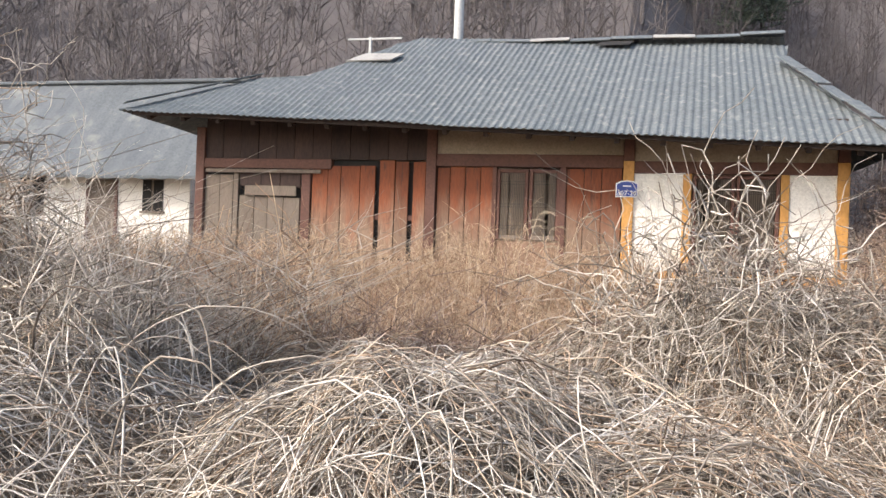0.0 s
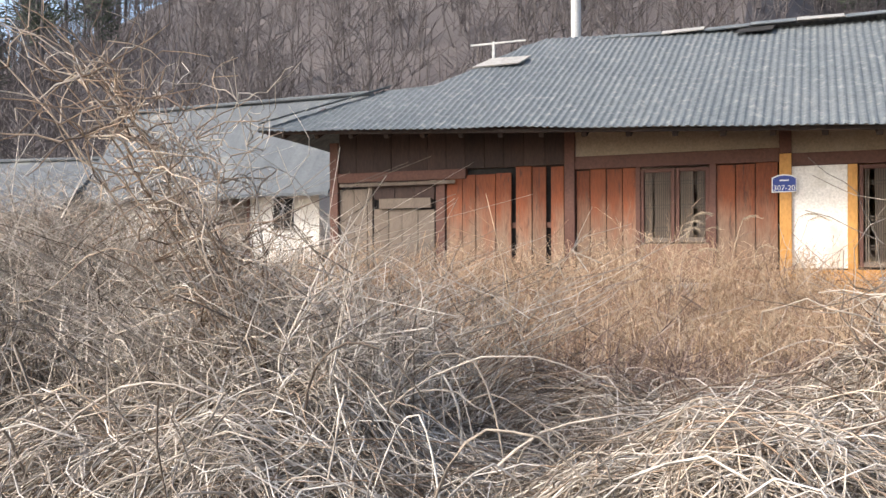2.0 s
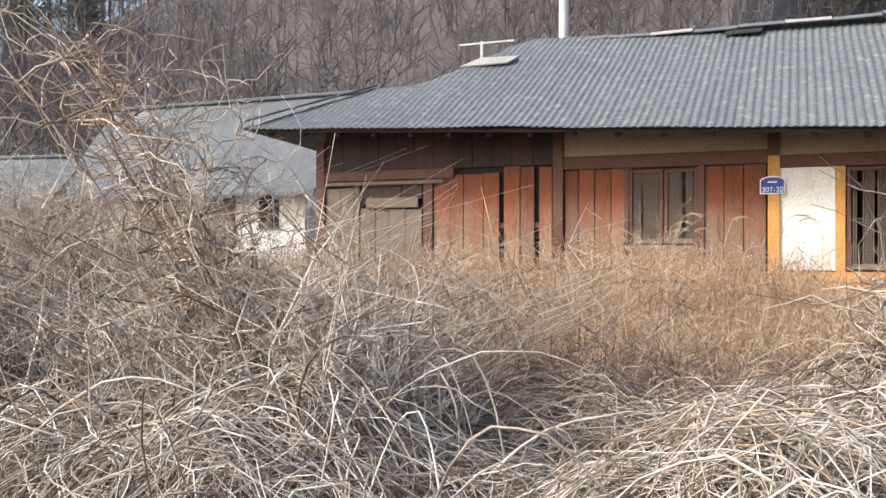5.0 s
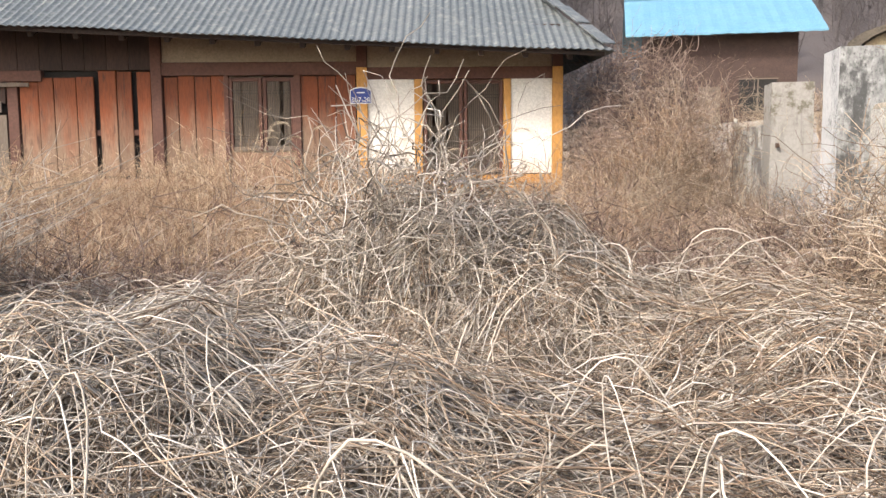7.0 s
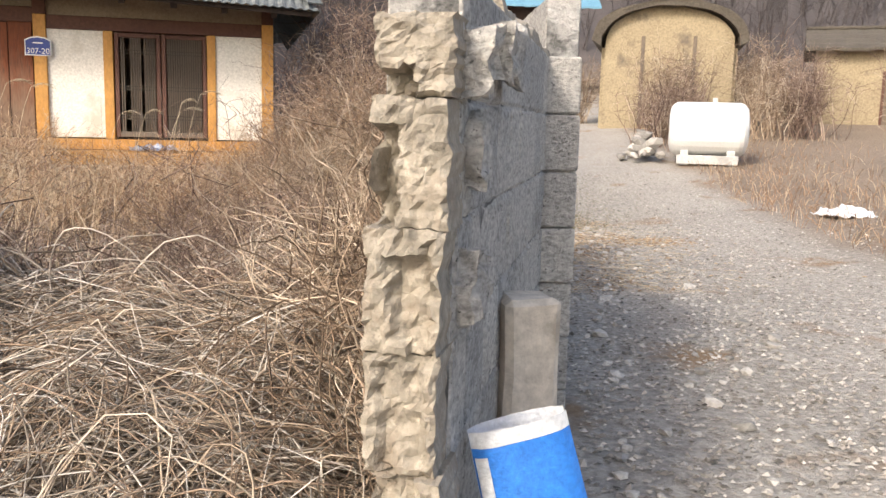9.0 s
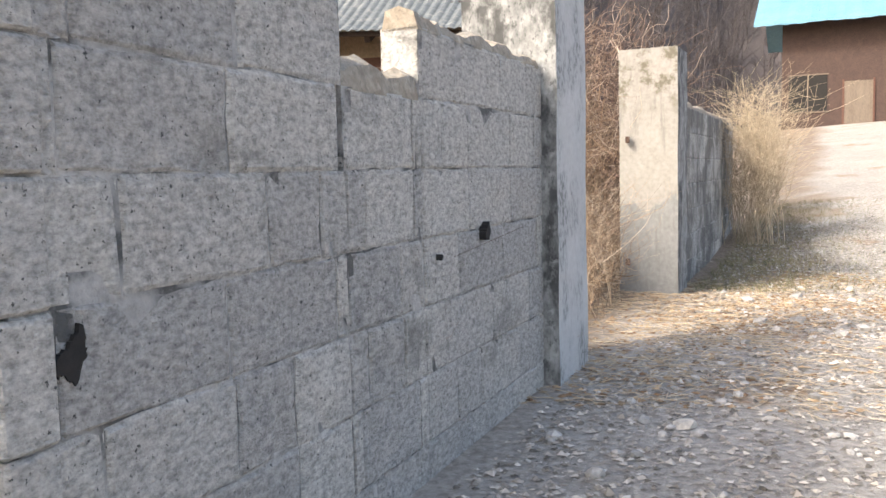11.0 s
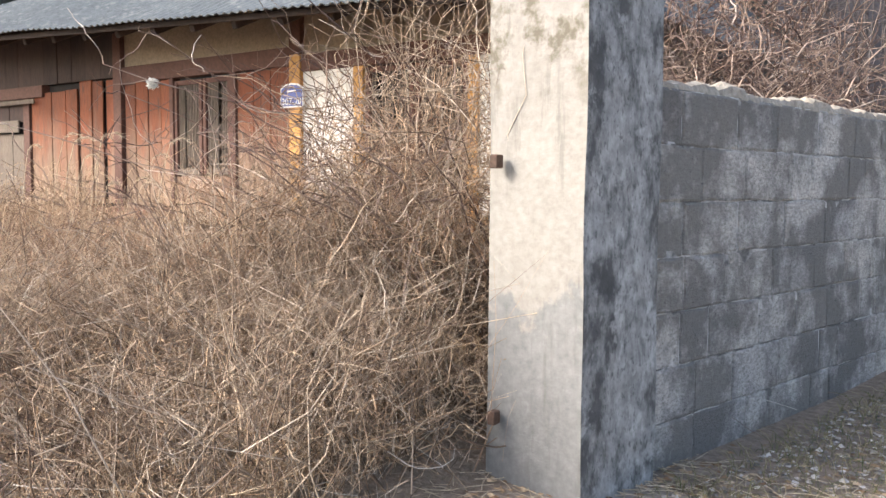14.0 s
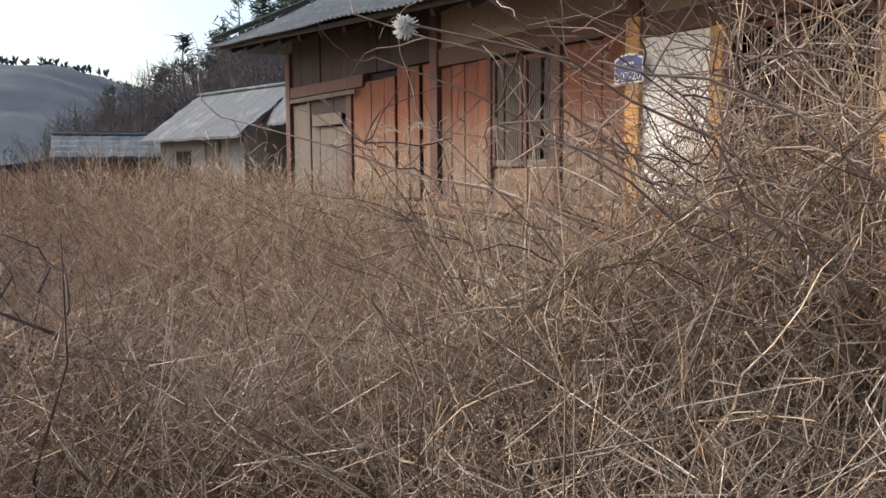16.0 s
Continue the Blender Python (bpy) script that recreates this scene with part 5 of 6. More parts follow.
def gable_house(name, label, x0, x1, y0, y1, z0, eave, ridge, wall_mat, roof_mat, over=0.5, ang=0.0, doors=(), windows=()):
    """A small house: four walls, two roof sides with thickness, ridge cap, gables, openings with frames."""
    root = empty(name, label, "house", loc=((x0 + x1) / 2, (y0 + y1) / 2, 0))
    root.rotation_euler = (0, 0, radians(ang))
    hx, hy = (x1 - x0) / 2, (y1 - y0) / 2
    part("wall", box_bm(-hx, hx, -hy, -hy + 0.15, z0, eave), wall_mat, root)
    part("wall", box_bm(-hx, hx, hy - 0.15, hy, z0, eave), wall_mat, root)
    for sx in (-1, 1):
        bm = bmesh.new()
        pts = [(-hy + 0.15, z0), (hy - 0.15, z0), (hy - 0.15, eave), (0, ridge - 0.1), (-hy + 0.15, eave)]
        f = bm.faces.new([bm.verts.new((sx * hx, y, z)) for y, z in pts])
        r = bmesh.ops.extrude_face_region(bm, geom=[f])
        for v in [g for g in r["geom"] if isinstance(g, bmesh.types.BMVert)]:
            v.co.x -= sx * 0.15
        bmesh.ops.recalc_face_normals(bm, faces=bm.faces[:])
        part("gable_wall", bm, wall_mat, root)
    for sy in (-1, 1):
        bm = bmesh.new()
        cols, rows = max(8, int(hx * 2 / 0.22)), 8
        g = []
        for j in range(rows + 1):
            t = j / rows
            y = sy * (hy + over) * (1 - t)
            z = (eave - over * (ridge - eave) / hy) + (ridge - eave + over * (ridge - eave) / hy) * t
            g.append([bm.verts.new((-hx - over + (2 * hx + 2 * over) * i / cols, y, z + 0.025 * (i % 2) + 0.03 * noise.noise(Vector((i * 0.3, j, sy))) + (0.03 if j % 2 else 0))) for i in range(cols + 1)])
        for j in range(rows):
            for i in range(cols):
                bm.faces.new([g[j][i], g[j][i + 1], g[j + 1][i + 1], g[j + 1][i]])
        r = bmesh.ops.extrude_face_region(bm, geom=bm.faces[:])
        for v in [q for q in r["geom"] if isinstance(q, bmesh.types.BMVert)]:
            v.co.z -= 0.08
        bmesh.ops.recalc_face_normals(bm, faces=bm.faces[:])
        part("roof", bm, roof_mat, root)
    part("ridge_cap", box_bm(-hx - over, hx + over, -0.12, 0.12, ridge - 0.02, ridge + 0.09, 0.03), roof_mat, root)
    for a, b, za, zb in doors:
        d = part("door", box_bm(a, b, -hy - 0.03, -hy + 0.02, za, zb, 0.005), M_GREYWOOD, root)
        part("door_frame", box_bm(a - 0.07, a, -hy - 0.05, -hy + 0.02, za, zb + 0.07), M_BEAM, d)
        part("door_frame", box_bm(b, b + 0.07, -hy - 0.05, -hy + 0.02, za, zb + 0.07), M_BEAM, d)
    for a, b, za, zb in windows:
        w = part("window", box_bm(a, b, -hy - 0.02, -hy + 0.01, za, zb), M_BLACK, root)
        part("frame", box_bm(a - 0.05, b + 0.05, -hy - 0.045, -hy + 0.01, zb, zb + 0.05), M_GREYWOOD, w)
        part("sill", box_bm(a - 0.05, b + 0.05, -hy - 0.06, -hy + 0.01, za - 0.05, za), M_GREYWOOD, w)
        part("mullion", box_bm((a + b) / 2 - 0.025, (a + b) / 2 + 0.025, -hy - 0.04, -hy - 0.021, za, zb), M_GREYWOOD, w)
    return root


gable_house("outbuilding", "low white-walled outbuilding with grey tile roof", -16.0, -8.9, 17.0, 20.6, 0.0, 3.25, 5.35, M_PLASTER, M_TILE, 0.6, 0, ((0.6, 1.4, 0.4, 2.5),), ((-1.6, -0.8, 1.6, 2.5), (2.2, 2.8, 1.7, 2.5)))
gable_house("old_house", "small grey house with tiled gable roof beyond the yard", -22.6, -17.0, 15.4, 19.0, -0.1, 2.55, 3.85, M_SHADEWASH, M_TILE, 0.5, 10, ((0.5, 1.3, 0.2, 2.0),), ((-1.6, -0.6, 0.9, 1.8),))
gable_house("shed", "sagging old shed with grey slate roof far across the yard", -26.6, -21.6, 13.6, 16.2, -0.2, 1.9, 2.45, M_GREYWOOD, M_SLATE, 0.6, 78, ((-1.0, 0.0, 0.0, 1.7),), ((1.2, 2.2, 0.9, 1.6),))
gable_house("neighbour_house", "house with blue metal roof and brown brick wall", 14.0, 20.5, 36.5, 43.0, 1.6, 6.9, 8.6, M_BRICK, M_BLUEROOF, 1.0, -12, ((-1.0, 0.0, 2.0, 4.1),), ((0.8, 2.4, 3.0, 4.4), (-3.0, -1.6, 3.0, 4.4)))


def arched_barn(name, label, centre, z0, w, spring, crown, depth, ang):
    """A clay barn with a rounded gable under a bowed thatch."""
    root = empty(name, label, "barn", loc=(*centre, z0))
    root.rotation_euler = (0, 0, radians(ang))
    n = 16

    def arch(r, lift):
        return [(-r * math.cos(math.pi * i / n), spring + lift + (crown - spring) * math.sin(math.pi * i / n) ** 0.8) for i in range(n + 1)]

    def band(pts, y0, y1, jag=0.0):
        bm = bmesh.new()
        f = bm.faces.new([bm.verts.new((x, y0, z)) for x, z in pts])
        r = bmesh.ops.extrude_face_region(bm, geom=[f])
        for v in [q for q in r["geom"] if isinstance(q, bmesh.types.BMVert)]:
            v.co.y = y1
        for v in bm.verts:
            v.co += noise.noise_vector(v.co * 2.5) * jag
        bmesh.ops.recalc_face_normals(bm, faces=bm.faces[:])
        return bm

    part("gable_wall", band([(-w, 0)] + arch(w, 0) + [(w, 0)], -depth / 2, -depth / 2 + 0.2, 0.03), M_STRAWCLAY, root)
    part("gable_wall", band([(-w, 0)] + arch(w, 0) + [(w, 0)], depth / 2 - 0.2, depth / 2), M_STRAWCLAY, root)
    for sx in (-1, 1):
        part("wall", box_bm(sx * w - 0.1, sx * w + 0.1, -depth / 2 + 0.2, depth / 2 - 0.2, 0, spring), M_STRAWCLAY, root)
    part("roof", band(arch(w + 0.35, 0.16) + arch(w + 0.12, 0.0)[::-1], -depth / 2 - 0.3, depth / 2 + 0.3, 0.06), M_THATCH, root, "dark bowed old thatch")
    for k in range(2):
        x = -w * 0.4 + k * w * 0.8
        part("wall_post", box_bm(x - 0.05, x + 0.05, -depth / 2 - 0.03, -depth / 2 + 0.06, 0, spring + 0.3), M_GREYWOOD, root)
    return root


arched_barn("clay_barn", "old barn with a rounded yellow clay gable and dark thatch", (17.4, 22.3), 0.9, 1.75, 2.5, 3.6, 3.4, -27)
gable_house("clay_barn", "small clay shed with dark roof on the rise", 21.5, 26.0, 18.5, 22.0, 0.9, 3.6, 4.2, M_STRAWCLAY, M_THATCH, 0.35, -35, ((-0.5, 0.4, 1.0, 2.8),), ())

# utility pole and antenna mast
pole = new("utility_pole", None)
tagged(pole, "grey concrete utility pole behind the house", "pole")
pole.location = (-3.9, 24.0, 0)
bm = bmesh.new()
bmesh.ops.create_cone(bm, cap_ends=True, segments=14, radius1=0.19, radius2=0.13, depth=12, matrix=Matrix.Translation((0, 0, 6)))
part("shaft", bm, M_DULL, pole)
part("crossarm", box_bm(-0.9, 0.9, -0.05, 0.05, 11.2, 11.3), M_GREYWOOD, pole)
mast = empty("antenna", "thin bent aerial on the roof", "antenna", loc=(-4.0, 16.4, 5.2))
part("mast", box_bm(-0.03, 0.03, -0.03, 0.03, -0.6, 0.62, 0.005), M_DULL, mast)
part("boom", box_bm(-0.55, 0.75, -0.02, 0.02, 0.56, 0.6, 0.004), M_DULL, mast)
part("bracket", box_bm(0.95, 1.08, -0.02, 0.02, 0.1, 0.66, 0.004, m=Matrix.Rotation(0.25, 4, 'Y')), M_DULL, mast)

# ---- along the lane ----
# white oil tank on a cradle
tank = empty("oil_tank", "white cylindrical oil tank lying on a concrete cradle", "tank", loc=(14.35, 14.5, ground_z(14.35, 14.5) - 0.02))
tank.rotation_euler = (0, 0, radians(-28))
bm = bmesh.new()
prof = [(-0.78, 0.0), (-0.78, 0.30), (-0.75, 0.44), (-0.68, 0.52), (-0.6, 0.55), (0.6, 0.55), (0.68, 0.52), (0.75, 0.44), (0.78, 0.30), (0.78, 0.0)]
rings = []
for x, r in prof:
    rings.append([bm.verts.new((x, max(r, 0.001) * math.cos(a), 0.72 + max(r, 0.001) * math.sin(a))) for a in [2 * math.pi * i / 28 for i in range(28)]])
for a, b in zip(rings, rings[1:]):
    for i in range(28):
        bm.faces.new([a[i], a[(i + 1) % 28], b[(i + 1) % 28], b[i]])
bmesh.ops.remove_doubles(bm, verts=bm.verts, dist=0.003)
bmesh.ops.recalc_face_normals(bm, faces=bm.faces[:])
part("drum", bm, M_WHITE, tank)
for x in (-0.45, 0.45):
    part("cradle", box_bm(x - 0.08, x + 0.08, -0.4, 0.4, 0.0, 0.30, 0.01), M_DULL, tank)
part("cradle_beam", box_bm(-0.6, 0.6, -0.42, -0.3, 0.02, 0.2, 0.01), M_DULL, tank)
bm = bmesh.new()
bmesh.ops.create_cone(bm, cap_ends=True, segments=12, radius1=0.05, radius2=0.05, depth=0.12, matrix=Matrix.Translation((0.1, 0, 1.3)))
part("filler_cap", bm, M_DULL, tank)

# blue feed sack by the broken wall end
M_SACK = surface("blue_woven_plastic", (0.015, 0.14, 0.55), (0.03, 0.22, 0.68), 3, 60, 0.4, bumps=0.5, dist=0.01)
M_SACKW = surface("white_woven_plastic", (0.55, 0.57, 0.60), (0.68, 0.70, 0.72), 5, 60, 0.45, bumps=0.5, dist=0.01)
M_ORANGE = surface("orange_print", (0.75, 0.16, 0.04), (0.85, 0.24, 0.06), 5, 60, 0.5, bumps=0.1)
M_YELLOW = surface("yellow_print", (0.70, 0.60, 0.10), (0.78, 0.68, 0.15), 5, 60, 0.5, bumps=0.1)
sack = empty("feed_sack", "blue and white woven feed sack leaning on the wall", "sack", loc=(5.83, 0.29, -0.15))
sack.scale = (0.64, 0.70, 0.80)
sack.rotation_euler = (radians(-4), radians(-14), radians(-8))


def sack_y(u, z):
    """Bulge of the sack's face at u across and z up."""
    return -0.02 - 0.10 * max(0, 1 - (u / 0.17) ** 2) ** 0.5 * (1 - 0.55 * (z / 0.85)) + 0.012 * noise.noise(Vector((u * 9, z * 7, 0)))


def sack_piece(u0, u1, z0, z1, mat, name, lift=0.0, back=False):
    bm = bmesh.new()
    nu, nz = 10, 16
    g = [[bm.verts.new((u0 + (u1 - u0) * i / nu + 0.03 * (1 - (z0 + (z1 - z0) * j / nz)) * ((u0 + (u1 - u0) * i / nu) / 0.17),
          (-1 if back else 1) * (sack_y(u0 + (u1 - u0) * i / nu, z0 + (z1 - z0) * j / nz) - lift), z0 + (z1 - z0) * j / nz + 0.02 * noise.noise(Vector((i, 0, 3))) * (j == nz))) for i in range(nu + 1)] for j in range(nz + 1)]
    for j in range(nz):
        for i in range(nu):
            bm.faces.new([g[j][i], g[j][i + 1], g[j + 1][i + 1], g[j + 1][i]])
    ob = part(name, bm, mat, sack)
    for p in ob.data.polygons:
        p.use_smooth = True
    return ob


sack_piece(-0.17, 0.17, 0.0, 0.85, M_SACK, "front")
sack_piece(-0.17, 0.17, 0.0, 0.87, M_SACKW, "back", 0, True)
sack_piece(-0.165, -0.125, 0.02, 0.80, M_SACKW, "side_band", 0.004)
sack_piece(-0.17, 0.17, 0.825, 0.87, M_SACKW, "rim", 0.003)
bm = bmesh.new()
c = bm.verts.new((0.04, sack_y(0.04, 0.6) - 0.008, 0.6))
star = [bm.verts.new((0.04 + (0.055 if i % 2 else 0.025) * math.cos(i * math.pi / 7), sack_y(0.04, 0.6) - 0.006, 0.6 + (0.055 if i % 2 else 0.025) * math.sin(i * math.pi / 7))) for i in range(14)]
for i in range(14):
    bm.faces.new([c, star[i], star[(i + 1) % 14]])
part("printed_star", bm, M_ORANGE, sack)
for z in (0.50, 0.44):
    part("printed_bar", box_bm(-0.02, 0.13, sack_y(0.05, z) - 0.012, sack_y(0.05, z) - 0.009, z, z + 0.008), M_YELLOW, sack)
words("30", 0.05, M_YELLOW, sack, pose(0.10, sack_y(0.05, 0.46) - 0.012, 0.455, 90, 0, 0), "printed_figures")

M_STUB = surface("beige_concrete", (0.50, 0.44, 0.36), (0.66, 0.59, 0.50), 3, 30, 0.95, bumps=0.6, stain=(0.36, 0.31, 0.25), stain_scale=4)
# concrete stub beside the wall end
stub = box_bm(0, 0.16, -0.16, 0, -0.2, 0.68, 0.02)
bmesh.ops.subdivide_edges(stub, edges=stub.edges[:], cuts=3, use_grid_fill=True)
jitter(stub, 0.02, 5)
ob = part("concrete_stub", stub, M_STUB)
ob.location = (5.82, 1.06, 0)
tagged(ob, "broken concrete post stub beside the wall", "post")


# rubble and lane stones, shared shapes
def rock(seed):
    bm = bmesh.new()
    bmesh.ops.create_icosphere(bm, subdivisions=1, radius=1)
    rnd = random.Random(seed)
    for v in bm.verts:
        v.co *= rnd.uniform(0.65, 1.15)
        v.co.z *= 0.6
    me = bpy.data.meshes.new("stone")
    bm.to_mesh(me)
    bm.free()
    me.materials.append(M_STONE)
    return me


ROCKS = [rock(i) for i in range(8)]
rnd = random.Random(4)
for _ in range(290):
    y = rnd.uniform(1.0, 9.5)
    x = wall_x(y) + 0.25 + abs(rnd.gauss(0, 0.9)) + (0.2 if y > 4.8 else 0)
    s = rnd.uniform(0.012, 0.034) * (1.8 if rnd.random() < 0.12 else 1)
    ob = new("stone", rnd.choice(ROCKS))
    ob.matrix_world = pose(x, y, ground_z(x, y) + s * 0.25, rnd.uniform(-15, 15), rnd.uniform(-15, 15), rnd.uniform(0, 360)) @ Matrix.Diagonal((s, s * rnd.uniform(0.7, 1.2), s, 1))
    tagged(ob, "pale angular stone lying on the gravel lane", "stone", "stones on the lane")
for i in range(16):
    x, y = 5.1 + rnd.uniform(-0.7, 0.5), rnd.uniform(-0.45, 0.25)
    if abs(x - 5.63) < 0.25:
        x -= 0.5
    s = rnd.uniform(0.06, 0.15)
    ob = new("rubble", rnd.choice(ROCKS))
    ob.matrix_world = pose(x, y, ground_z(x, y) + s * 0.4, rnd.uniform(-25, 25), rnd.uniform(-25, 25), rnd.uniform(0, 360)) @ Matrix.Diagonal((s, s * 0.8, s, 1))
    tagged(ob, "broken lump of grey concrete at the wall end", "rubble", "rubble at the wall end")

# gravel as loose small stones, and dead leaves


def scatter(name, label, cat, count, place, size, mat, flat):
    """Countless little flat-faced pieces in one mesh."""
    v, f = [], []
    for _ in range(count):
        x, y = place()
        s = size * rs.uniform(0.4, 1.5)
        z = ground_z(x, y) + s * flat * 0.4
        a = rs.uniform(0, 6.28)
        k = len(v)
        for i in range(4):
            q = a + i * math.pi / 2 + rs.uniform(-0.4, 0.4)
            v.append((x + math.cos(q) * s, y + math.sin(q) * s * 0.75, z + rs.uniform(-0.3, 0.3) * s * flat))
        v.append((x + rs.normal() * s * 0.2, y + rs.normal() * s * 0.2, z + s * flat * rs.uniform(0.3, 0.9)))
        f += [(k + i, k + (i + 1) % 4, k + 4) for i in range(4)]
    return tagged(new(name, mesh_from(name, v, f, mat)), label, cat, kind="stuff")


def on_lane():
    y = rs.uniform(-1.0, 14.0)
    return (wall_x(y) if y < 5.5 else 7.4 + 0.2 * (y - 5.5)) + 0.1 + abs(rs.normal()) * 2.2, y


def in_gate():
    y = rs.uniform(4.8, 9.3)
    return 6.9 + 0.2 * (y - 5) + rs.normal() * 0.9 + 0.4, y


M_PEBBLE = strands_mat("pebbles", [(0.0, (0.13, 0.12, 0.105)), (0.5, (0.34, 0.31, 0.275)), (1.0, (0.58, 0.55, 0.51))])
M_LEAF = strands_mat("dead_leaves", [(0.0, (0.20, 0.12, 0.07)), (0.5, (0.33, 0.23, 0.14)), (1.0, (0.48, 0.38, 0.26))])
M_GREEN = strands_mat("green_grass", [(0.0, (0.10, 0.12, 0.05)), (0.5, (0.24, 0.22, 0.12)), (1.0, (0.40, 0.34, 0.22))])
scatter("gravel", "loose grey gravel on the lane", "gravel", 26000, on_lane, 0.014, M_PEBBLE, 0.7)
scatter("gravel", "coarse pale gravel chips on the lane", "gravel", 2600, on_lane, 0.017, M_PEBBLE, 1.0)
scatter("dead_leaves", "brown dead leaves strewn over the gateway", "leaves", 3200, in_gate, 0.02, M_LEAF, 0.5)


def leaf_drift():
    cx, cy = ((8.75, 8.1), (9.3, 9.5), (8.3, 7.2), (9.6, 7.6))[rs.randint(4)]
    return cx + rs.normal() * 0.32, cy + rs.normal() * 0.26


scatter("dead_leaves", "drifts of rust-brown leaves on the lane", "leaves", 2600, leaf_drift, 0.02, M_LEAF, 0.5)


def verge():
    y = rs.uniform(8.6, 16.0)
    return 7.95 + 0.2126 * (y - 8.4) + 0.05 + abs(rs.normal()) * 0.85, y


P, R = [], []
for _ in range(5200):
    x, y = verge()
    z = ground_z(x, y)
    h = rs.uniform(0.02, 0.08)
    o = rs.normal(size=2) * 0.05
    P.append([(x, y, z - 0.01), (x + o[0] * 0.4, y + o[1] * 0.4, z + h * 0.7), (x + o[0], y + o[1], z + h)])
    R.append([0.002, 0.0016, 0.0006])
tagged(new("verge_grass", tube_mesh("verge_grass", P, R, M_GREEN)), "short green and dead grass at the wall foot", "grass", kind="stuff")

# iron pins and holes
M_RUST = surface("rusted_iron", (0.07, 0.045, 0.035), (0.14, 0.085, 0.06), 8, 60, 0.8, metal=0.3)
for z in (0.14, 1.20):
    ob = part("gate_pin", box_bm(-0.018, 0.018, -0.03, 0.02, -0.028, 0.028, 0.004), M_RUST)
    ob.location = (7.51, 8.45, z)
    tagged(ob, "rusty iron gate pin in the pale pillar", "hinge", "gate pins")

# holes in the lane wall: black slabs on its face paint their darkness
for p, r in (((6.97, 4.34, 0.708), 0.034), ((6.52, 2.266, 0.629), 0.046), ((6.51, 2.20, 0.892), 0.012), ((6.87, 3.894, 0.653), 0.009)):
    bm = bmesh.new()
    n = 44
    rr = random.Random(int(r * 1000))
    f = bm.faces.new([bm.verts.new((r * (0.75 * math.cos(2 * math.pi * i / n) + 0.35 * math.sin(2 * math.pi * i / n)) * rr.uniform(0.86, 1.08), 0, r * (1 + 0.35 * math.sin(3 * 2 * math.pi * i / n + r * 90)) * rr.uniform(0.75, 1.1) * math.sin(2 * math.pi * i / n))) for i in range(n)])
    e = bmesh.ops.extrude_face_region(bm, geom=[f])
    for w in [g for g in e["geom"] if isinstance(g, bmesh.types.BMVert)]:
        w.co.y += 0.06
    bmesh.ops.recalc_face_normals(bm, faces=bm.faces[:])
    ob = part("hole_slab", bm, M_BLACK)
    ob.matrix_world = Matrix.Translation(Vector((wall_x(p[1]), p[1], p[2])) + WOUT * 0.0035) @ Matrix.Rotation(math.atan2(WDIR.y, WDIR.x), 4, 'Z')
    tagged(ob, "black ragged slab in place of a dark hole in the block wall", "hole")

# litter of straw and broken stems in the gateway
P, R = [], []
for _ in range(2600):
    x, y = in_gate()
    z = ground_z(x, y) + 0.012
    a, L = rs.uniform(0, 6.28), rs.uniform(0.05, 0.22)
    d = np.array((math.cos(a), math.sin(a), rs.uniform(-0.02, 0.06))) * L
    p = np.array((x, y, z))
    P.append([p, p + d * 0.5 + rs.normal(size=3) * 0.006, p + d])
    R.append([0.0022, 0.002, 0.0012])
tagged(new("straw_litter", tube_mesh("straw_litter", P, R, M_STRAW)), "broken straw and stems strewn in the gateway", "straw", kind="stuff")

# dry tufts on the far verge of the lane
P, R = [], []
for _ in range(2600):
    y = rs.uniform(2, 22)
    x = 11.6 + 0.3 * (y - 7) + abs(rs.normal()) * 2.0
    z = ground_z(x, y)
    h = rs.uniform(0.06, 0.25)
    o = rs.normal(size=2) * 0.1
    P.append([(x, y, z - 0.01), (x + o[0] * 0.4, y + o[1] * 0.4, z + h * 0.7), (x + o[0], y + o[1], z + h)])
    R.append([0.005, 0.004, 0.001])
tagged(new("verge_tufts", tube_mesh("verge_tufts", P, R, M_WEED)), "brown dry grass tufts on the lane verge", "grass", kind="stuff")

# crumpled plastic sheet left on the porch
M_SHEET = surface("blue_white_sheet", (0.10, 0.16, 0.34), (0.45, 0.50, 0.58), 5, 40, 0.45, bumps=0.5)
bm = bmesh.new()
bmesh.ops.create_grid(bm, x_segments=18, y_segments=12, size=1)
for q in bm.verts:
    q.co.x *= 0.34
    q.co.y *= 0.22
    q.co.z = 0.015 + 0.16 * abs(noise.noise(q.co * 6)) + 0.08 * abs(noise.noise(q.co * 15)) * (1 - abs(q.co.x) / 0.36)
r = bmesh.ops.extrude_face_region(bm, geom=bm.faces[:])
for q in [g for g in r["geom"] if isinstance(g, bmesh.types.BMVert)]:
    q.co.z -= 0.006
bmesh.ops.recalc_face_normals(bm, faces=bm.faces[:])
ob = part("plastic_sheet", bm, M_SHEET)
ob.location = (3.75, 12.34, 0.612)
tagged(ob, "crumpled blue and white plastic sheet on the porch", "sheet")


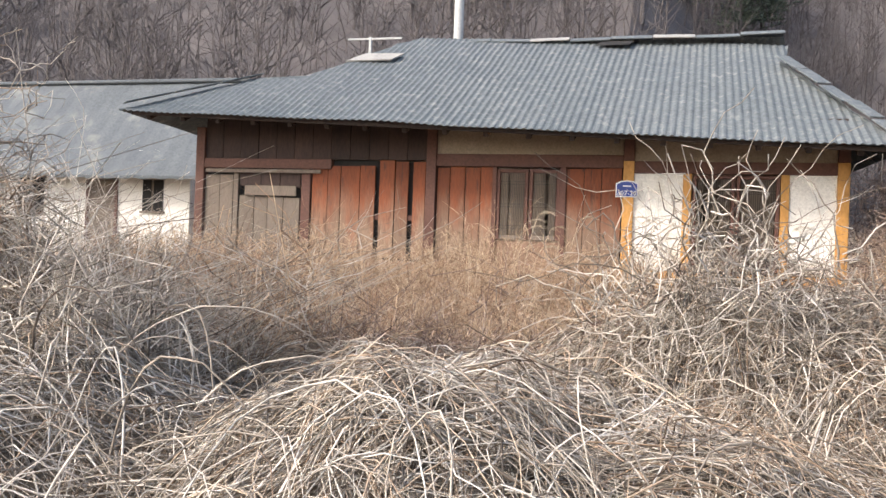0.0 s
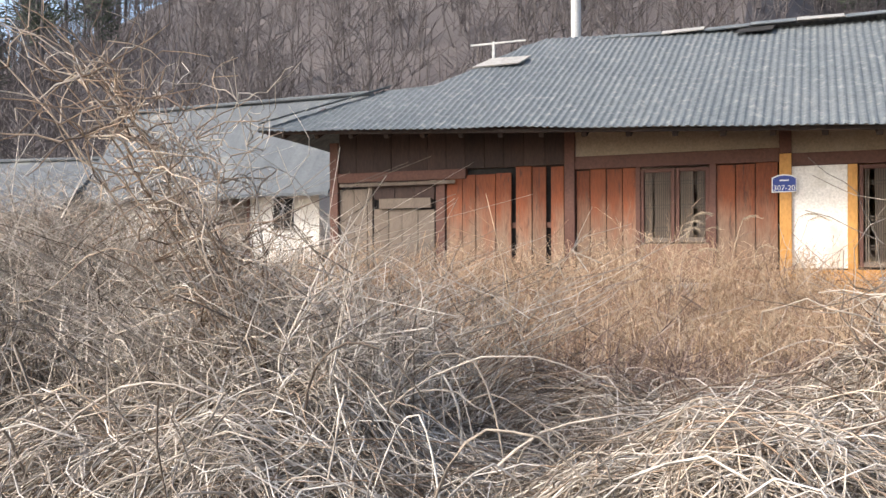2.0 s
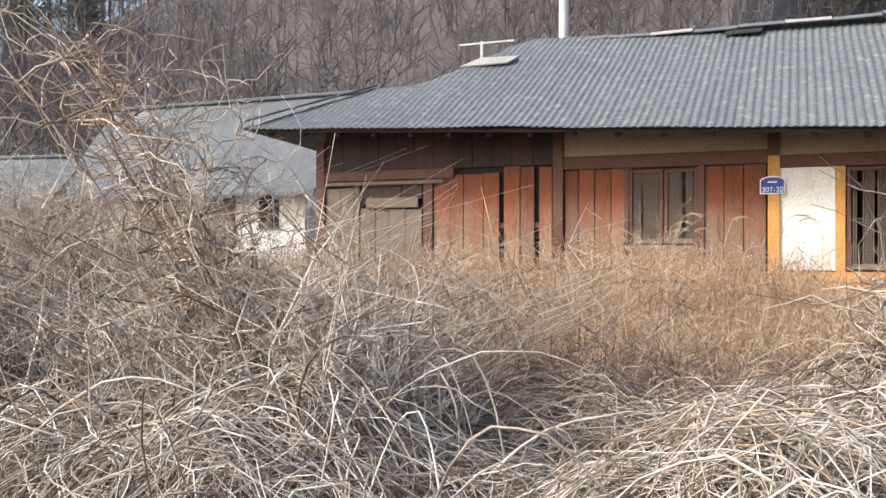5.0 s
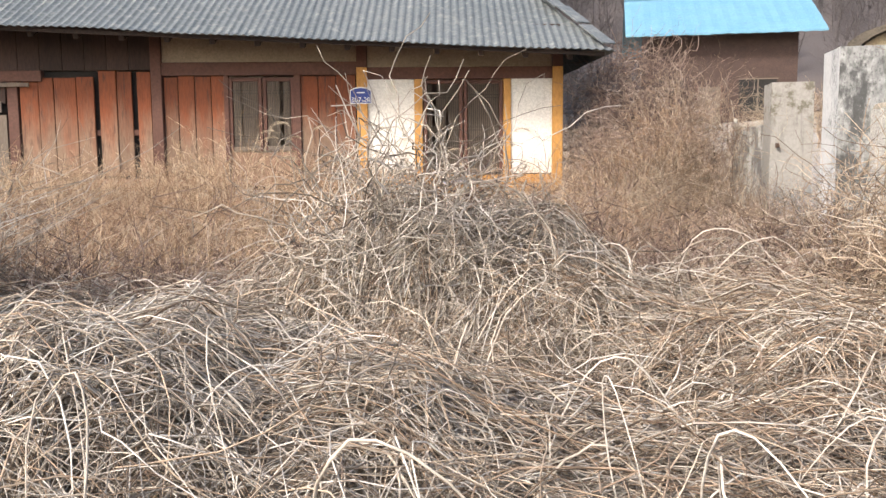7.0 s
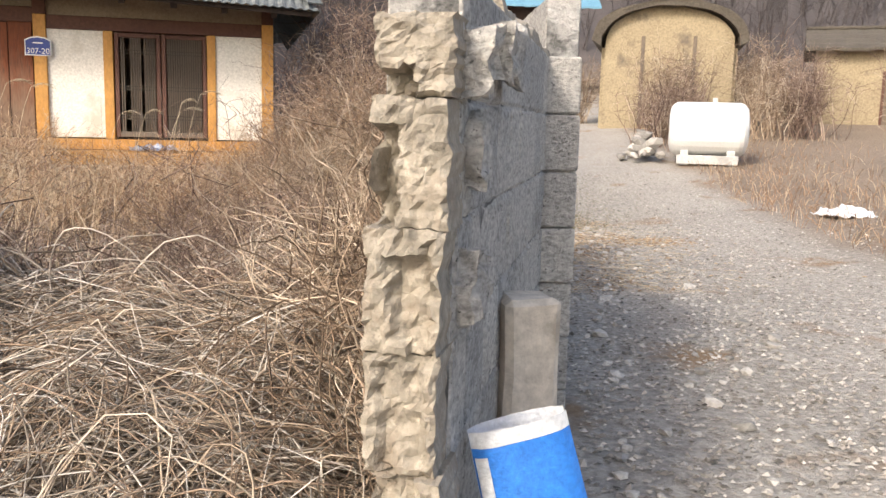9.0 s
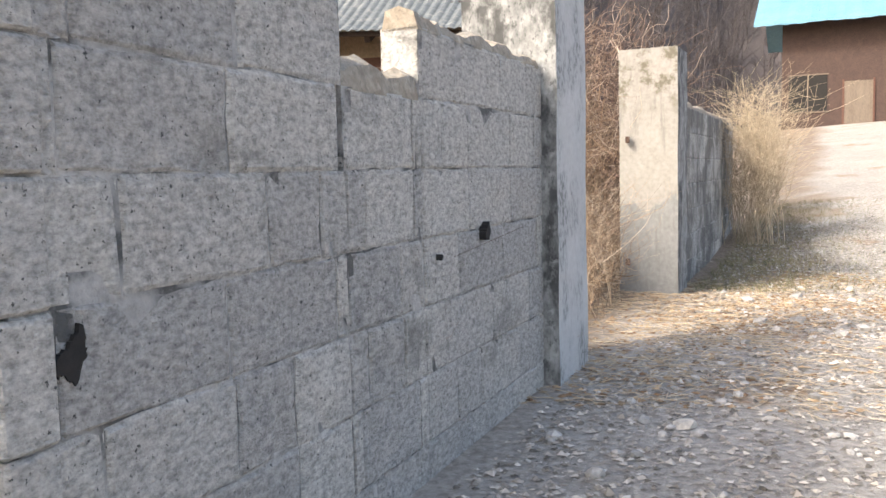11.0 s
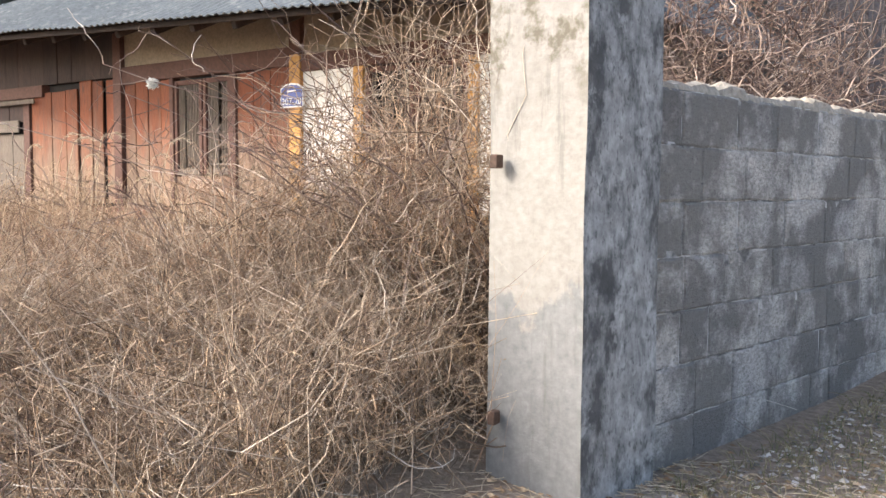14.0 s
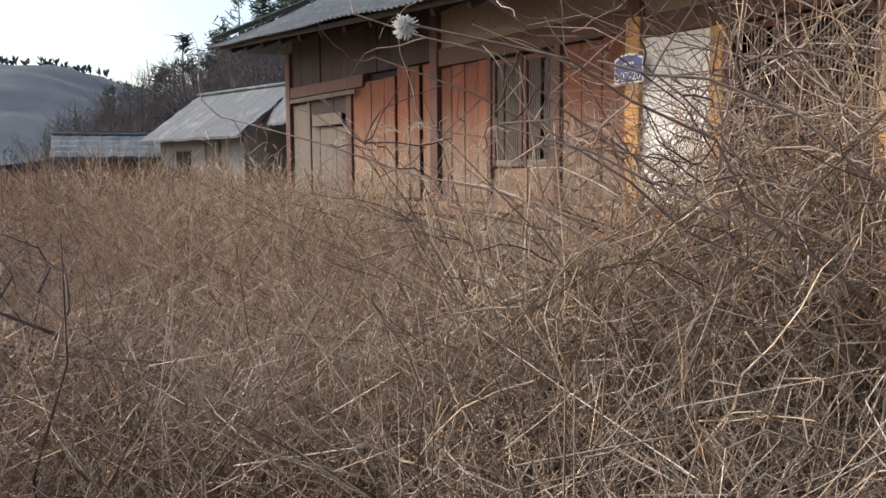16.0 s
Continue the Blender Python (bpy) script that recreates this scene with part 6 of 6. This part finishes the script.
# heap of dark field stones beside the tank
for k in range(26):
    a, r = rnd.uniform(0, 6.28), rnd.uniform(0, 0.75)
    x, y = 13.3 + math.cos(a) * r * 0.7, 15.3 + math.sin(a) * r
    q = rnd.uniform(0.12, 0.24)
    ob = new("field_stone", rnd.choice(ROCKS))
    ob.matrix_world = pose(x, y, ground_z(x, y) + q * 0.3 + max(0, 0.75 - r) * rnd.uniform(0.2, 0.9), rnd.uniform(-20, 20), rnd.uniform(-20, 20), rnd.uniform(0, 360)) @ Matrix.Diagonal((q, q * 0.8, q, 1))
    tagged(ob, "grey field stone in a heap beside the oil tank", "stone", "stones heaped beside the tank")


def crumpled(name, label, cat, loc, sx, sy, height, mat, seed):
    """A crumpled thin sheet with folds, lying on the ground."""
    bm = bmesh.new()
    bmesh.ops.create_grid(bm, x_segments=16, y_segments=12, size=1)
    for q in bm.verts:
        d = max(abs(q.co.x), abs(q.co.y))
        n1 = noise.noise(q.co * 2.2 + Vector((seed, 0, 0)))
        n2 = noise.noise(q.co * 6 + Vector((seed, 3, 0)))
        q.co.x, q.co.y = q.co.x * sx * (1 + 0.25 * n1), q.co.y * sy * (1 + 0.25 * n2)
        q.co.z = 0.01 + height * ((1 - d * d) * 0.6 + abs(n1) * 0.6 + abs(n2) * 0.35)
    r = bmesh.ops.extrude_face_region(bm, geom=bm.faces[:])
    for q in [g for g in r["geom"] if isinstance(g, bmesh.types.BMVert)]:
        q.co.z -= 0.006
    bmesh.ops.recalc_face_normals(bm, faces=bm.faces[:])
    ob = part(name, bm, mat)
    ob.location = loc
    return tagged(ob, label, cat)


crumpled("plastic_bag", "crumpled white plastic bag on the verge grass", "bag", (12.95, 8.45, ground_z(12.95, 8.45)), 0.34, 0.24, 0.16, M_SACKW, 4)
M_FOIL = surface("faded_yellow_plastic", (0.42, 0.31, 0.10), (0.58, 0.46, 0.20), 6, 40, 0.6, bumps=0.5)
crumpled("plastic_scrap", "faded yellow plastic scrap on the rubble", "scrap", (5.12, -0.05, 0.16), 0.10, 0.08, 0.07, M_FOIL, 9)
for k in range(22):
    x, y = 5.28 + rnd.gauss(0, 0.16), 0.02 + rnd.gauss(0, 0.13)
    q = rnd.uniform(0.05, 0.12)
    pile = max(0.0, 0.30 - 0.9 * math.hypot(x - 5.3, y - 0.08))
    ob = new("rubble", rnd.choice(ROCKS))
    ob.matrix_world = pose(x, y, ground_z(x, y) + q * 0.4 + pile * rnd.uniform(0.3, 1.0), rnd.uniform(-25, 25), rnd.uniform(-25, 25), rnd.uniform(0, 360)) @ Matrix.Diagonal((q, q * 0.8, q, 1))
    tagged(ob, "pale lump of broken block piled at the wall end", "rubble", "rubble at the wall end")
